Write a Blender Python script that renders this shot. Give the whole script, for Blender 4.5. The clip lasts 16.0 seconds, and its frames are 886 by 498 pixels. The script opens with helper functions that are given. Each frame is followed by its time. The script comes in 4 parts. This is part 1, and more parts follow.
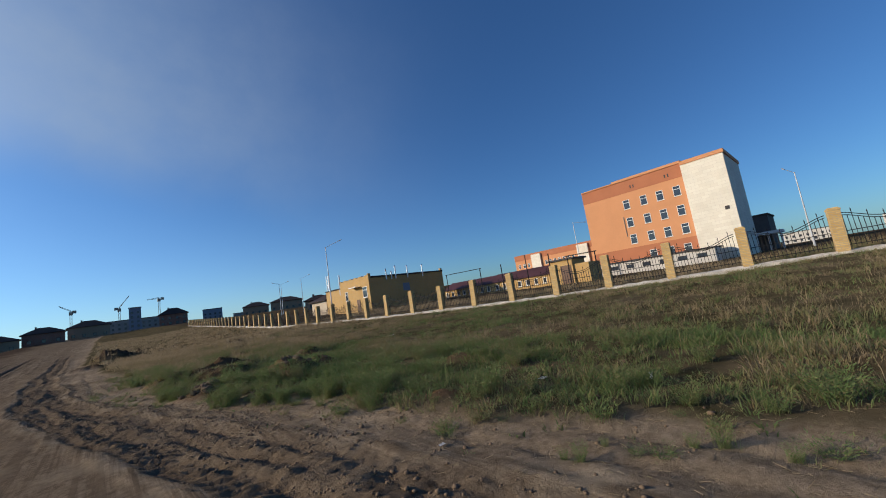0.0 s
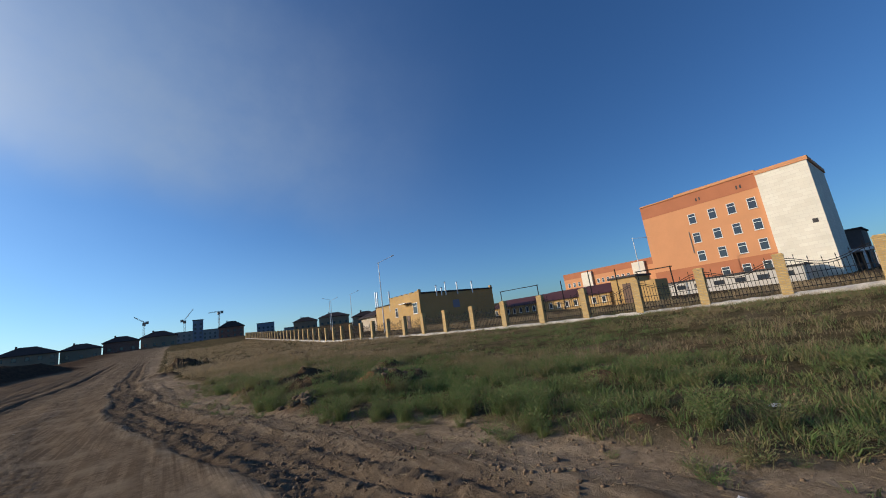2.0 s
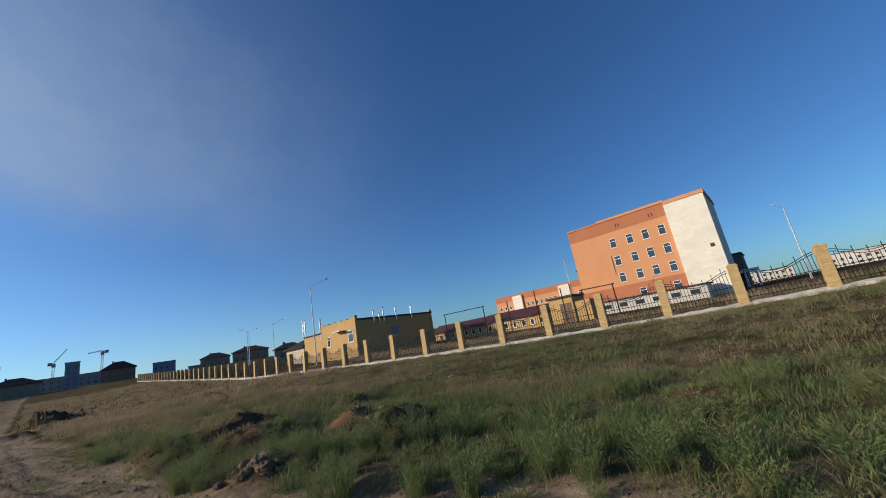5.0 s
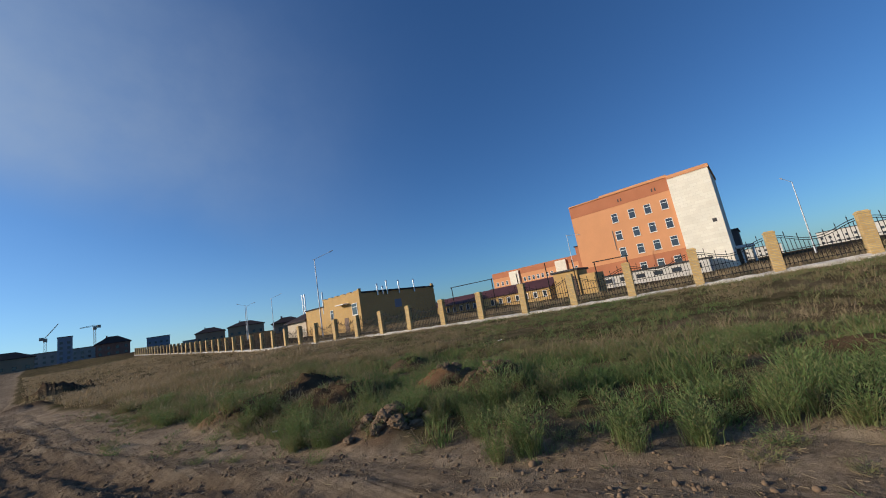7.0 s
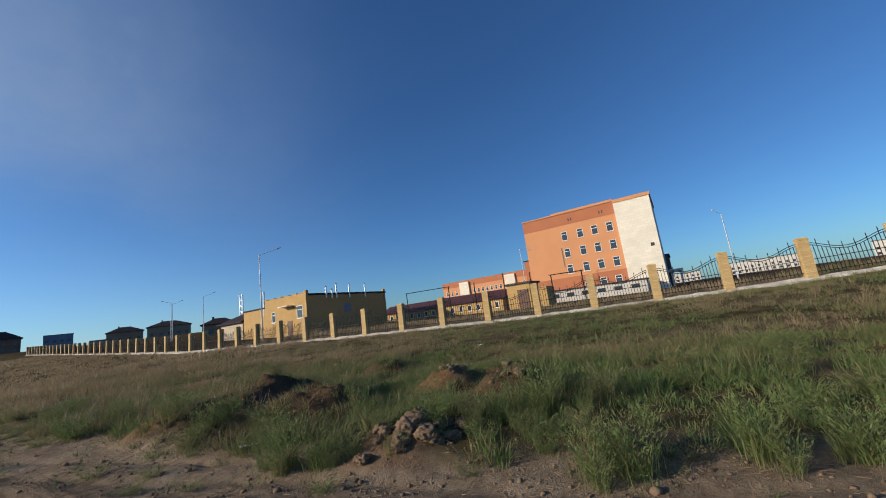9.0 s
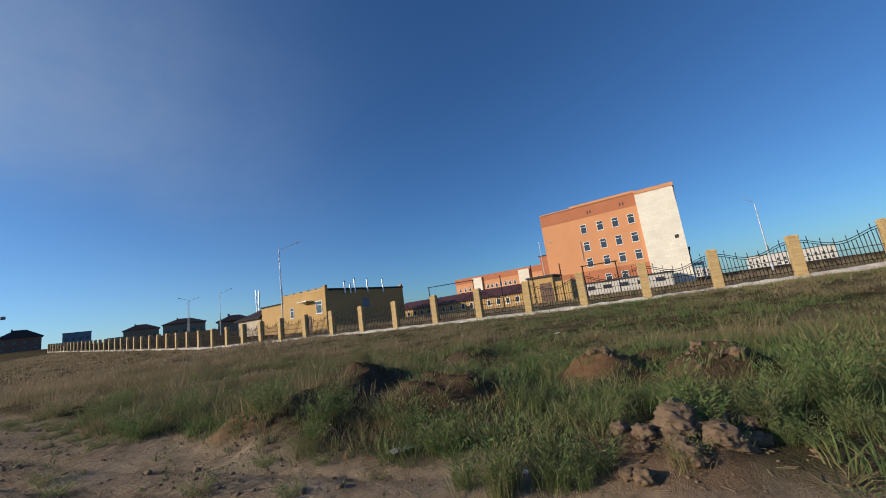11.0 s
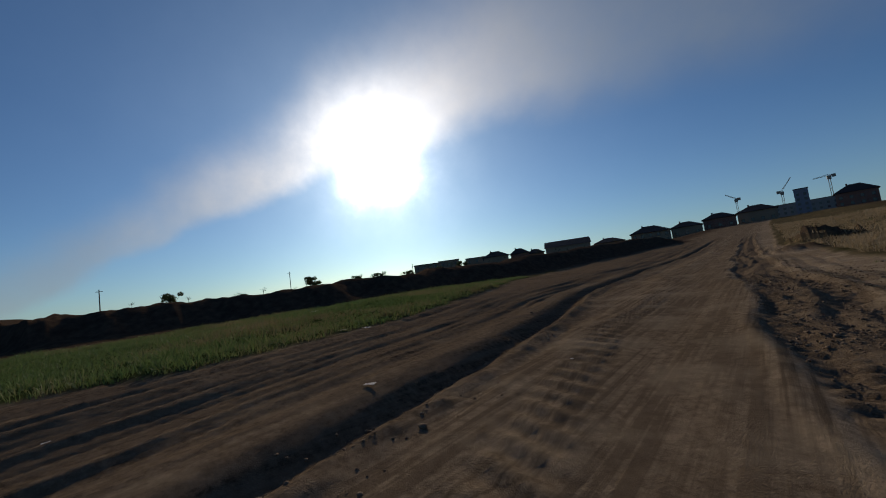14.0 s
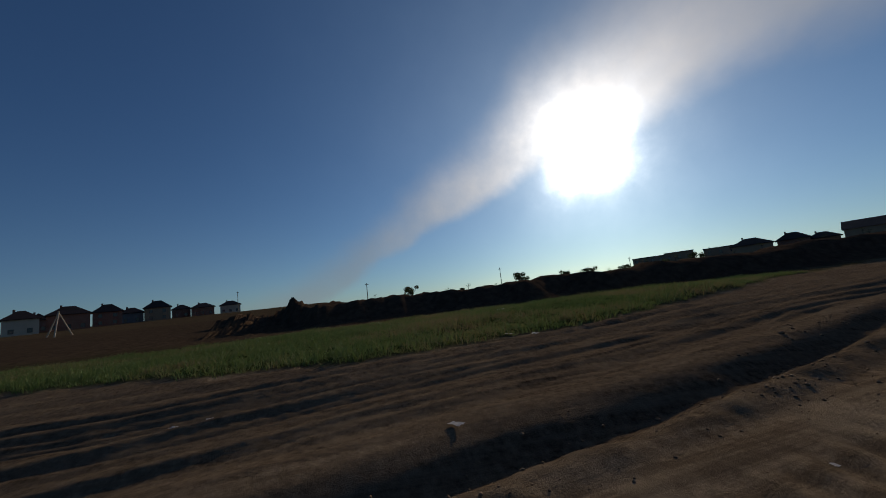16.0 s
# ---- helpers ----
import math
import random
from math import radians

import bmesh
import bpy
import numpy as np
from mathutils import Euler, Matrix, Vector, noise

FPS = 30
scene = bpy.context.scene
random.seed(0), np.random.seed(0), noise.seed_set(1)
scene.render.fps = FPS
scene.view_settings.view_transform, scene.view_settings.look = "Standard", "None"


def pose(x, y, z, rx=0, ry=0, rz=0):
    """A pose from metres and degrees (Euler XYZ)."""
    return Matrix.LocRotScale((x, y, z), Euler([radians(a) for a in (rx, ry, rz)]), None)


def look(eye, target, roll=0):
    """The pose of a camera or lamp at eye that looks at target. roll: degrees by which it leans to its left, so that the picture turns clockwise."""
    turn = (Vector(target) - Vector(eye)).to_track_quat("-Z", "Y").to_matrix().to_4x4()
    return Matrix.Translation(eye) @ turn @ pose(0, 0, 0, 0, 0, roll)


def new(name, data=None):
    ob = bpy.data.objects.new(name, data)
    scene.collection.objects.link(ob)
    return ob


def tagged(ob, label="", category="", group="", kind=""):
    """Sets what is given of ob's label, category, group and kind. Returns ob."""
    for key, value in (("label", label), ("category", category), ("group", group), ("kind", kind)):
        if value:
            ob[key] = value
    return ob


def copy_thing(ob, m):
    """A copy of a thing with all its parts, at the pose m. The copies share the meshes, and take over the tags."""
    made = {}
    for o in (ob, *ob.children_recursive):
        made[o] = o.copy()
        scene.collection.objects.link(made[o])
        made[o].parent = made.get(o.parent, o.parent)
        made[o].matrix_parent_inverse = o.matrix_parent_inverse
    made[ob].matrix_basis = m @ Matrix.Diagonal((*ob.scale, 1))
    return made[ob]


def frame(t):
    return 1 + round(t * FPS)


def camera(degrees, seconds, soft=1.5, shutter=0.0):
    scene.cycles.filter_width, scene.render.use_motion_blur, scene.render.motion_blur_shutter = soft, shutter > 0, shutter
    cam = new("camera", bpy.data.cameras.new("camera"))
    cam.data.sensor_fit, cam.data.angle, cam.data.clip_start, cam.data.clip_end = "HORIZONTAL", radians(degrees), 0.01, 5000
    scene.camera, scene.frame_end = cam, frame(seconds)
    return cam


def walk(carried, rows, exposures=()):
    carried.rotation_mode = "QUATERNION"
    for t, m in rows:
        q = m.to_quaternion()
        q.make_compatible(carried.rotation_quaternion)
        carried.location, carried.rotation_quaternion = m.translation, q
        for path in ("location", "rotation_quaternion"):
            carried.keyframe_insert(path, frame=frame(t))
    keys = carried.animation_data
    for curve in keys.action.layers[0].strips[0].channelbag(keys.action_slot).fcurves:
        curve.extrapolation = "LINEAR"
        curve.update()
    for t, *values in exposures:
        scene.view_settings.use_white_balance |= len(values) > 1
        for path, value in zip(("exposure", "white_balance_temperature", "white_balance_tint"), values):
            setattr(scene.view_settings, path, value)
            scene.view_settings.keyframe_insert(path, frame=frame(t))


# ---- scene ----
cam = camera(101.0, 16.0, soft=1.0)
PATH = [
    (0, (-0.251, -0.061, 1.628), (1.118, 1.375, 1.882), -8.7),
    (0.5, (-0.527, 0.483, 1.608), (0.736, 2.007, 1.898), -10.36),
    (1, (-0.755, 0.996, 1.597), (0.331, 2.649, 1.895), -9.27),
    (1.5, (-0.905, 1.484, 1.596), (0.092, 3.19, 1.909), -8.39),
    (2, (-0.965, 1.979, 1.605), (0.233, 3.534, 1.989), -7.58),
    (2.5, (-0.919, 2.533, 1.619), (0.409, 3.97, 2.033), -6.78),
    (3, (-0.775, 3.066, 1.629), (0.62, 4.414, 2.114), -7.25),
    (3.5, (-0.641, 3.562, 1.628), (0.776, 4.861, 2.182), -7.7),
    (4, (-0.537, 4.067, 1.618), (0.92, 5.323, 2.165), -7.74),
    (4.5, (-0.589, 4.59, 1.605), (0.871, 5.862, 2.108), -9.5),
    (7, (-1.675, 7.251, 1.52), (-0.164, 8.518, 1.857), -9.9),
    (7.5, (-1.718, 7.708, 1.491), (-0.23, 9.007, 1.804), -10.22),
    (8, (-1.528, 8.042, 1.445), (0.067, 9.21, 1.747), -9.78),
    (10.5, (-1.582, 10.606, 1.331), (0.111, 11.609, 1.69), -6.85),
    (11, (-1.54, 11.283, 1.282), (0.111, 12.361, 1.618), -7.73),
    (11.5, (-1.582, 11.951, 1.189), (-0.186, 13.347, 1.508), -8.59),
    (12, (-1.861, 12.372, 1.179), (-0.864, 14.094, 1.379), -8.3),
    (12.5, (-2.095, 13.007, 1.158), (-1.927, 14.991, 1.345), -7.2),
    (13, (-2.336, 13.435, 1.196), (-2.898, 15.351, 1.301), -9.3),
    (13.5, (-2.42, 13.884, 1.194), (-3.565, 15.52, 1.299), -9.7),
    (14, (-2.552, 14.354, 1.187), (-3.872, 15.849, 1.342), -7.7),
    (14.5, (-2.703, 14.808, 1.144), (-4.192, 16.124, 1.37), -6.8),
    (15, (-2.773, 15.286, 1.147), (-4.428, 16.377, 1.411), -5.8),
    (15.5, (-2.876, 15.68, 1.195), (-4.66, 16.542, 1.464), -6.5),
    (16, (-2.988, 16.096, 1.154), (-4.888, 16.656, 1.428), -6.8),
]
EXPOSURES = [(0.0, 0.0, 6500, 10), (11.4, 0.05, 6500, 10), (12.0, 0.28, 6700, 10), (12.5, 0.15, 6700, 10), (13.0, -0.3, 6800, 11), (14.0, -0.95, 7100, 12), (16.0, -1.25, 7200, 12)]
SKY, SUN_POWER = 0.09, 4.2
walk(cam, [(t, look(eye, target, roll)) for t, eye, target, roll in PATH], EXPOSURES)

# ---- world, sun ----
SUN_AZ, SUN_EL = radians(139.5), radians(18.5)
SUN = Vector((math.cos(SUN_AZ) * math.cos(SUN_EL), math.sin(SUN_AZ) * math.cos(SUN_EL), math.sin(SUN_EL)))
world = bpy.data.worlds.new("sky")
scene.world = world
world.use_nodes = True
wt = world.node_tree
wt.nodes.clear()


def wnode(kind, **kw):
    n = wt.nodes.new(kind)
    for k, v in kw.items():
        if k == "op":
            n.operation = v
        elif k == "ins":
            for i, val in v.items():
                if isinstance(val, bpy.types.NodeSocket):
                    wt.links.new(val, n.inputs[i])
                else:
                    n.inputs[i].default_value = val
    return n


def wmath(op, a, b=0.0, c=0.0, clamp=False):
    n = wnode("ShaderNodeMath", op=op, ins={0: a, 1: b, 2: c})
    n.use_clamp = clamp
    return n.outputs[0]


def wdot(vec, d):
    n = wnode("ShaderNodeVectorMath", op="DOT_PRODUCT", ins={0: vec})
    n.inputs[1].default_value = d
    return n.outputs["Value"]


def wsmooth(v, lo, hi):
    n = wt.nodes.new("ShaderNodeMapRange")
    n.interpolation_type = "SMOOTHSTEP"
    wt.links.new(v, n.inputs["Value"])
    n.inputs["From Min"].default_value, n.inputs["From Max"].default_value = lo, hi
    return n.outputs["Result"]


def wmix(f, a, b, blend="MIX"):
    n = wt.nodes.new("ShaderNodeMix")
    n.data_type, n.blend_type = "RGBA", blend
    for i, val in ((0, f), (6, a), (7, b)):
        if isinstance(val, bpy.types.NodeSocket):
            wt.links.new(val, n.inputs[i])
        else:
            n.inputs[i].default_value = val
    return n.outputs[2]


sky = wt.nodes.new("ShaderNodeTexSky")
sky.sky_type, sky.sun_disc = "NISHITA", False
sky.sun_elevation, sky.sun_rotation = SUN_EL, math.pi / 2 - SUN_AZ
sky.altitude, sky.air_density, sky.dust_density, sky.ozone_density = 200, 1.0, 0.5, 3.0
ray = wt.nodes.new("ShaderNodeTexCoord").outputs["Generated"]
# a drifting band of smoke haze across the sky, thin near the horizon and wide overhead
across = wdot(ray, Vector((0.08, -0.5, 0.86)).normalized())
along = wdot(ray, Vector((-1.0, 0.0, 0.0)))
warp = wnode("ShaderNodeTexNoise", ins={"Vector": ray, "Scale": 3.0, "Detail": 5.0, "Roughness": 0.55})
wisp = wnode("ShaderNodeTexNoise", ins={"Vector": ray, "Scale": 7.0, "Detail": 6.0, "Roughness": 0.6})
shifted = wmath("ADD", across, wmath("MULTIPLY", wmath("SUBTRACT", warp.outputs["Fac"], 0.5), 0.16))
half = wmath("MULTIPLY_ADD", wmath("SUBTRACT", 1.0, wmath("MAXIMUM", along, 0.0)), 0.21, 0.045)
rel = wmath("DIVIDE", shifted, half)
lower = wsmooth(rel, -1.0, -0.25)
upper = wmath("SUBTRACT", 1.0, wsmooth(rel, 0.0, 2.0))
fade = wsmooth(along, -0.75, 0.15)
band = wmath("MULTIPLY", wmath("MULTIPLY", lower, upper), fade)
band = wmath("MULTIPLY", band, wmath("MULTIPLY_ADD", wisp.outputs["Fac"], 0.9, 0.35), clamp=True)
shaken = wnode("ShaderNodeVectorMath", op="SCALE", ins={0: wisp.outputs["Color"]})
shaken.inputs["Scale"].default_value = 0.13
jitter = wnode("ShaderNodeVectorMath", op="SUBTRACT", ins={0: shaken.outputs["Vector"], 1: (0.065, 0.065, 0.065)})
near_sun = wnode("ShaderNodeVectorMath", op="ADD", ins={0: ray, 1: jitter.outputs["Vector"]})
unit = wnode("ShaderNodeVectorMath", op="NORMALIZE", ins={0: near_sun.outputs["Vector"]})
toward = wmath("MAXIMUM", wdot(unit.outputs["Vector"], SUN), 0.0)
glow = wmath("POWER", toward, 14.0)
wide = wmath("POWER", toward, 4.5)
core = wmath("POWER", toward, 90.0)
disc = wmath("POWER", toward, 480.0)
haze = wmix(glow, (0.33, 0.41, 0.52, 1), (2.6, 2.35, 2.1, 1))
base = wnode("ShaderNodeVectorMath", op="SCALE", ins={0: sky.outputs["Color"]})
away = wsmooth(wdot(ray, -SUN), -0.3, 0.8)
dim = wmath("MULTIPLY_ADD", away, -0.12, 1.0)
wt.links.new(wmath("MULTIPLY", dim, SKY), base.inputs["Scale"])
tint = wmix(1.0, base.outputs["Vector"], (0.565, 0.945, 1.36, 1), "MULTIPLY")
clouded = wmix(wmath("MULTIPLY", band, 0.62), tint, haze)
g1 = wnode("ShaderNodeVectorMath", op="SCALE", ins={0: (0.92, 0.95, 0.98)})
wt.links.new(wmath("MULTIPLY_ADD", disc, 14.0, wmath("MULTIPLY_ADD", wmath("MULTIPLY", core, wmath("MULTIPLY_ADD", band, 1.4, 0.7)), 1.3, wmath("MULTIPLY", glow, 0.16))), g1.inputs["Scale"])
# pale air low over the plain, on the sun's side
low = wmath("POWER", wmath("SUBTRACT", 1.0, wmath("ABSOLUTE", wdot(ray, Vector((0, 0, 1))))), 7.0)
g2 = wnode("ShaderNodeVectorMath", op="SCALE", ins={0: (0.78, 0.93, 1.0)})
wt.links.new(wmath("MULTIPLY", wmath("MULTIPLY", low, wsmooth(wdot(ray, SUN), -0.35, 0.6)), 0.17), g2.inputs["Scale"])
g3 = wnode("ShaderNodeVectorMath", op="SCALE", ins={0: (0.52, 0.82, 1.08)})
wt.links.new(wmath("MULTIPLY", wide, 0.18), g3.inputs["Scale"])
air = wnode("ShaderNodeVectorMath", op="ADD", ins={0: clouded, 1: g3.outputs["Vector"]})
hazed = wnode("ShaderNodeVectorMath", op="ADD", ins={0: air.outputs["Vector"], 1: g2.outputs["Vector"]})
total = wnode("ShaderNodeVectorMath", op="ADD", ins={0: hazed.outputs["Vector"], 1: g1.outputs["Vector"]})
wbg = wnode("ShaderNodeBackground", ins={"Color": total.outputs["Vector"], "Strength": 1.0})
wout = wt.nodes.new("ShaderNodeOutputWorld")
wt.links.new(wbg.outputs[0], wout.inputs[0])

sun = new("sun", bpy.data.lights.new("sun", "SUN"))
sun.data.energy, sun.data.angle, sun.data.color = SUN_POWER, radians(0.6), (1.0, 0.83, 0.62)
sun.matrix_world = look(SUN * 100, (0, 0, 0))


# ---- materials ----
def material(name, rough=0.8, metal=0.0):
    m = bpy.data.materials.new(name)
    m.use_nodes = True
    b = m.node_tree.nodes["Principled BSDF"]
    b.inputs["Roughness"].default_value, b.inputs["Metallic"].default_value = rough, metal
    return m, m.node_tree, b


def add(nt, kind, ins=None, **attrs):
    n = nt.nodes.new(kind)
    for k, v in (ins or {}).items():
        if isinstance(v, bpy.types.NodeSocket):
            nt.links.new(v, n.inputs[k])
        else:
            n.inputs[k].default_value = v
    return n


def ramp(nt, fac, stops):
    n = nt.nodes.new("ShaderNodeValToRGB")
    nt.links.new(fac, n.inputs[0])
    e = n.color_ramp.elements
    while len(e) < len(stops):
        e.new(0.5)
    for el, (p, c) in zip(e, stops):
        el.position, el.color = p, (*c, 1)
    return n.outputs[0]


def mix(nt, f, a, b, blend="MIX"):
    n = nt.nodes.new("ShaderNodeMix")
    n.data_type, n.blend_type = "RGBA", blend
    for i, val in ((0, f), (6, a), (7, b)):
        if isinstance(val, bpy.types.NodeSocket):
            nt.links.new(val, n.inputs[i])
        else:
            n.inputs[i].default_value = (*val, 1) if isinstance(val, tuple) else val
    return n.outputs[2]


def coords(nt):
    return nt.nodes.new("ShaderNodeTexCoord").outputs["Object"]


def noise_tex(nt, vec, scale, detail=4.0, rough=0.55):
    return add(nt, "ShaderNodeTexNoise", {"Vector": vec, "Scale": scale, "Detail": detail, "Roughness": rough}).outputs["Fac"]


def bump(nt, b, height, strength=0.4, distance=0.02):
    n = add(nt, "ShaderNodeBump", {"Height": height, "Strength": strength, "Distance": distance})
    nt.links.new(n.outputs[0], b.inputs["Normal"])


def plain(name, col, rough=0.7, metal=0.0, vary=0.18, scale=1.2, fine=14.0, relief=0.15):
    """Painted or cast surface: one colour with blotches, grain and faint relief."""
    m, nt, b = material(name, rough, metal)
    v = coords(nt)
    big, small = noise_tex(nt, v, scale), noise_tex(nt, v, fine, 6.0, 0.65)
    dark = tuple(c * (1 - vary) for c in col)
    light = tuple(min(1.0, c * (1 + vary * 0.6)) for c in col)
    c1 = ramp(nt, big, [(0.3, dark), (0.7, light)])
    c2 = mix(nt, 0.35, c1, ramp(nt, small, [(0.3, dark), (0.75, light)]))
    nt.links.new(c2, b.inputs["Base Color"])
    bump(nt, b, small, relief, 0.01)
    return m


def bricked(name, col_a, col_b, mortar, bw, bh, joint, wall_axis="both", scale_var=0.6):
    """Coursed masonry; courses follow the object's height."""
    m, nt, b = material(name, 0.9)
    v = coords(nt)
    sep = add(nt, "ShaderNodeSeparateXYZ", {0: v})
    s = add(nt, "ShaderNodeMath", {0: sep.outputs["X"], 1: sep.outputs["Y"]})
    comb = add(nt, "ShaderNodeCombineXYZ", {"X": s.outputs[0], "Y": sep.outputs["Z"]})
    t = nt.nodes.new("ShaderNodeTexBrick")
    nt.links.new(comb.outputs[0], t.inputs["Vector"])
    t.inputs["Color1"].default_value, t.inputs["Color2"].default_value, t.inputs["Mortar"].default_value = (*col_a, 1), (*col_b, 1), (*mortar, 1)
    t.inputs["Scale"].default_value = 1.0
    t.inputs["Brick Width"].default_value, t.inputs["Row Height"].default_value, t.inputs["Mortar Size"].default_value = bw, bh, joint
    stain = noise_tex(nt, v, scale_var, 5.0)
    c = mix(nt, ramp(nt, stain, [(0.35, (0.0, 0.0, 0.0)), (0.8, (0.35, 0.35, 0.35))]), t.outputs["Color"], tuple(x * 0.62 for x in col_a))
    nt.links.new(c, b.inputs["Base Color"])
    bump(nt, b, add(nt, "ShaderNodeMath", {0: noise_tex(nt, v, 22.0), 1: t.outputs["Fac"]}, ).outputs[0], 0.3, 0.008)
    return m


M_PILLAR = bricked("yellow_brick", (0.50, 0.31, 0.105), (0.66, 0.45, 0.17), (0.40, 0.32, 0.21), 0.26, 0.08, 0.012)
M_YELLOW = bricked("ochre_brick", (0.47, 0.28, 0.09), (0.55, 0.345, 0.12), (0.42, 0.30, 0.16), 0.26, 0.08, 0.010)
M_ORANGE = plain("orange_render", (0.60, 0.275, 0.125), 0.85, vary=0.10, scale=0.25, fine=3.0)
M_RUST = plain("brick_red_render", (0.43, 0.155, 0.072), 0.85, vary=0.12, scale=0.3, fine=3.0)
M_CREAM = bricked("cream_block", (0.74, 0.68, 0.56), (0.80, 0.75, 0.63), (0.66, 0.60, 0.50), 1.2, 0.6, 0.02, scale_var=0.3)
M_WHITE = plain("white_paint", (0.76, 0.75, 0.72), 0.6, vary=0.08)
M_PLINTH = plain("whitewashed_stone", (0.60, 0.55, 0.48), 0.95, vary=0.5, scale=2.5, fine=9.0, relief=0.6)
M_IRON = plain("black_iron", (0.022, 0.021, 0.022), 0.65, 0.0, vary=0.3)
M_STEEL = plain("galvanised_steel", (0.62, 0.64, 0.66), 0.35, 0.9, vary=0.12)
M_POLE = plain("grey_pole_paint", (0.55, 0.56, 0.57), 0.5, 0.3, vary=0.1)
M_ROOF = plain("brown_sheet_roof", (0.10, 0.045, 0.045), 0.5, 0.1, vary=0.25, scale=0.5)
M_DARKROOF = plain("dark_tile_roof", (0.045, 0.032, 0.03), 0.7, vary=0.3, scale=0.5)
M_TAR = plain("tar_felt_roof", (0.05, 0.045, 0.045), 0.9, vary=0.3)
M_GREY = plain("grey_concrete", (0.27, 0.26, 0.245), 0.9, vary=0.2, scale=0.3, fine=2.0)
M_BEIGE = plain("beige_render", (0.52, 0.44, 0.34), 0.9, vary=0.15, scale=0.4, fine=3.0)
# far house walls: darker than beige, their backlit shade put into the colour
M_FAR = plain("backlit_render", (0.30, 0.225, 0.155), 0.9, vary=0.2, scale=0.4, fine=3.0)
M_PALE = plain("pale_render", (0.55, 0.52, 0.47), 0.85, vary=0.15, scale=0.3, fine=2.0)
M_REDBRICK = bricked("dark_red_brick", (0.22, 0.09, 0.06), (0.28, 0.12, 0.08), (0.25, 0.2, 0.17), 0.26, 0.08, 0.012)
M_SLATE = plain("dark_cladding", (0.07, 0.065, 0.065), 0.7, vary=0.2)
M_BLUEGREY = plain("bluegrey_cladding", (0.16, 0.20, 0.26), 0.6, vary=0.15, scale=0.2)
M_CRANE = plain("crane_paint", (0.30, 0.27, 0.22), 0.6, 0.2)
M_WOOD = plain("weathered_wood", (0.22, 0.17, 0.12), 0.9, vary=0.3)
M_LITTER = plain("pale_litter", (0.75, 0.74, 0.72), 0.7, vary=0.15)
M_BARK = plain("bark", (0.09, 0.07, 0.05), 0.95, vary=0.3)
M_CLOD = plain("dry_clay", (0.195, 0.130, 0.078), 1.0, vary=0.35, scale=3.0, fine=22.0, relief=0.8)
M_DOOR = plain("brown_door", (0.12, 0.06, 0.035), 0.6, vary=0.2)

M_GLASS, _nt, _b = material("window_glass", 0.08)
_b.inputs["Base Color"].default_value = (0.035, 0.045, 0.06, 1)
_b.inputs["Specular IOR Level"].default_value = 0.6


for _m in (M_IRON, M_DARKROOF, M_TAR, M_FAR, M_ROOF, M_SLATE, M_GREY, M_BEIGE, M_REDBRICK):
    _m.node_tree.nodes["Principled BSDF"].inputs["Specular IOR Level"].default_value = 0.12


def blade_material(name, stops, rough=0.75):
    """Grass and leaves; each blade takes its own tone, each tuft a shared one."""
    m, nt, b = material(name, rough)
    isl = nt.nodes.new("ShaderNodeNewGeometry").outputs["Random Per Island"]
    at = nt.nodes.new("ShaderNodeAttribute")
    at.attribute_name = "tone"
    f = add(nt, "ShaderNodeMath", {0: isl, 1: 0.3}, )
    f.operation = "MULTIPLY"
    g = add(nt, "ShaderNodeMath", {0: f.outputs[0], 1: at.outputs["Fac"]})
    c = ramp(nt, g.outputs[0], stops)
    nt.links.new(c, b.inputs["Base Color"])
    tr = add(nt, "ShaderNodeBsdfTranslucent", {"Color": c})
    mx = add(nt, "ShaderNodeMixShader", {0: 0.33, 1: b.outputs[0], 2: tr.outputs[0]})
    nt.links.new(mx.outputs[0], nt.nodes["Material Output"].inputs["Surface"])
    b.inputs["Specular IOR Level"].default_value = 0.25
    return m


M_GRASS = blade_material("grass_blades", [(0.0, (0.080, 0.145, 0.044)), (0.25, (0.14, 0.198, 0.064)), (0.45, (0.20, 0.195, 0.084)), (0.62, (0.235, 0.178, 0.095)), (0.85, (0.34, 0.255, 0.15)), (1.0, (0.42, 0.33, 0.20))])
M_LEAF = blade_material("leaves", [(0.0, (0.03, 0.05, 0.018)), (1.0, (0.09, 0.11, 0.04))])


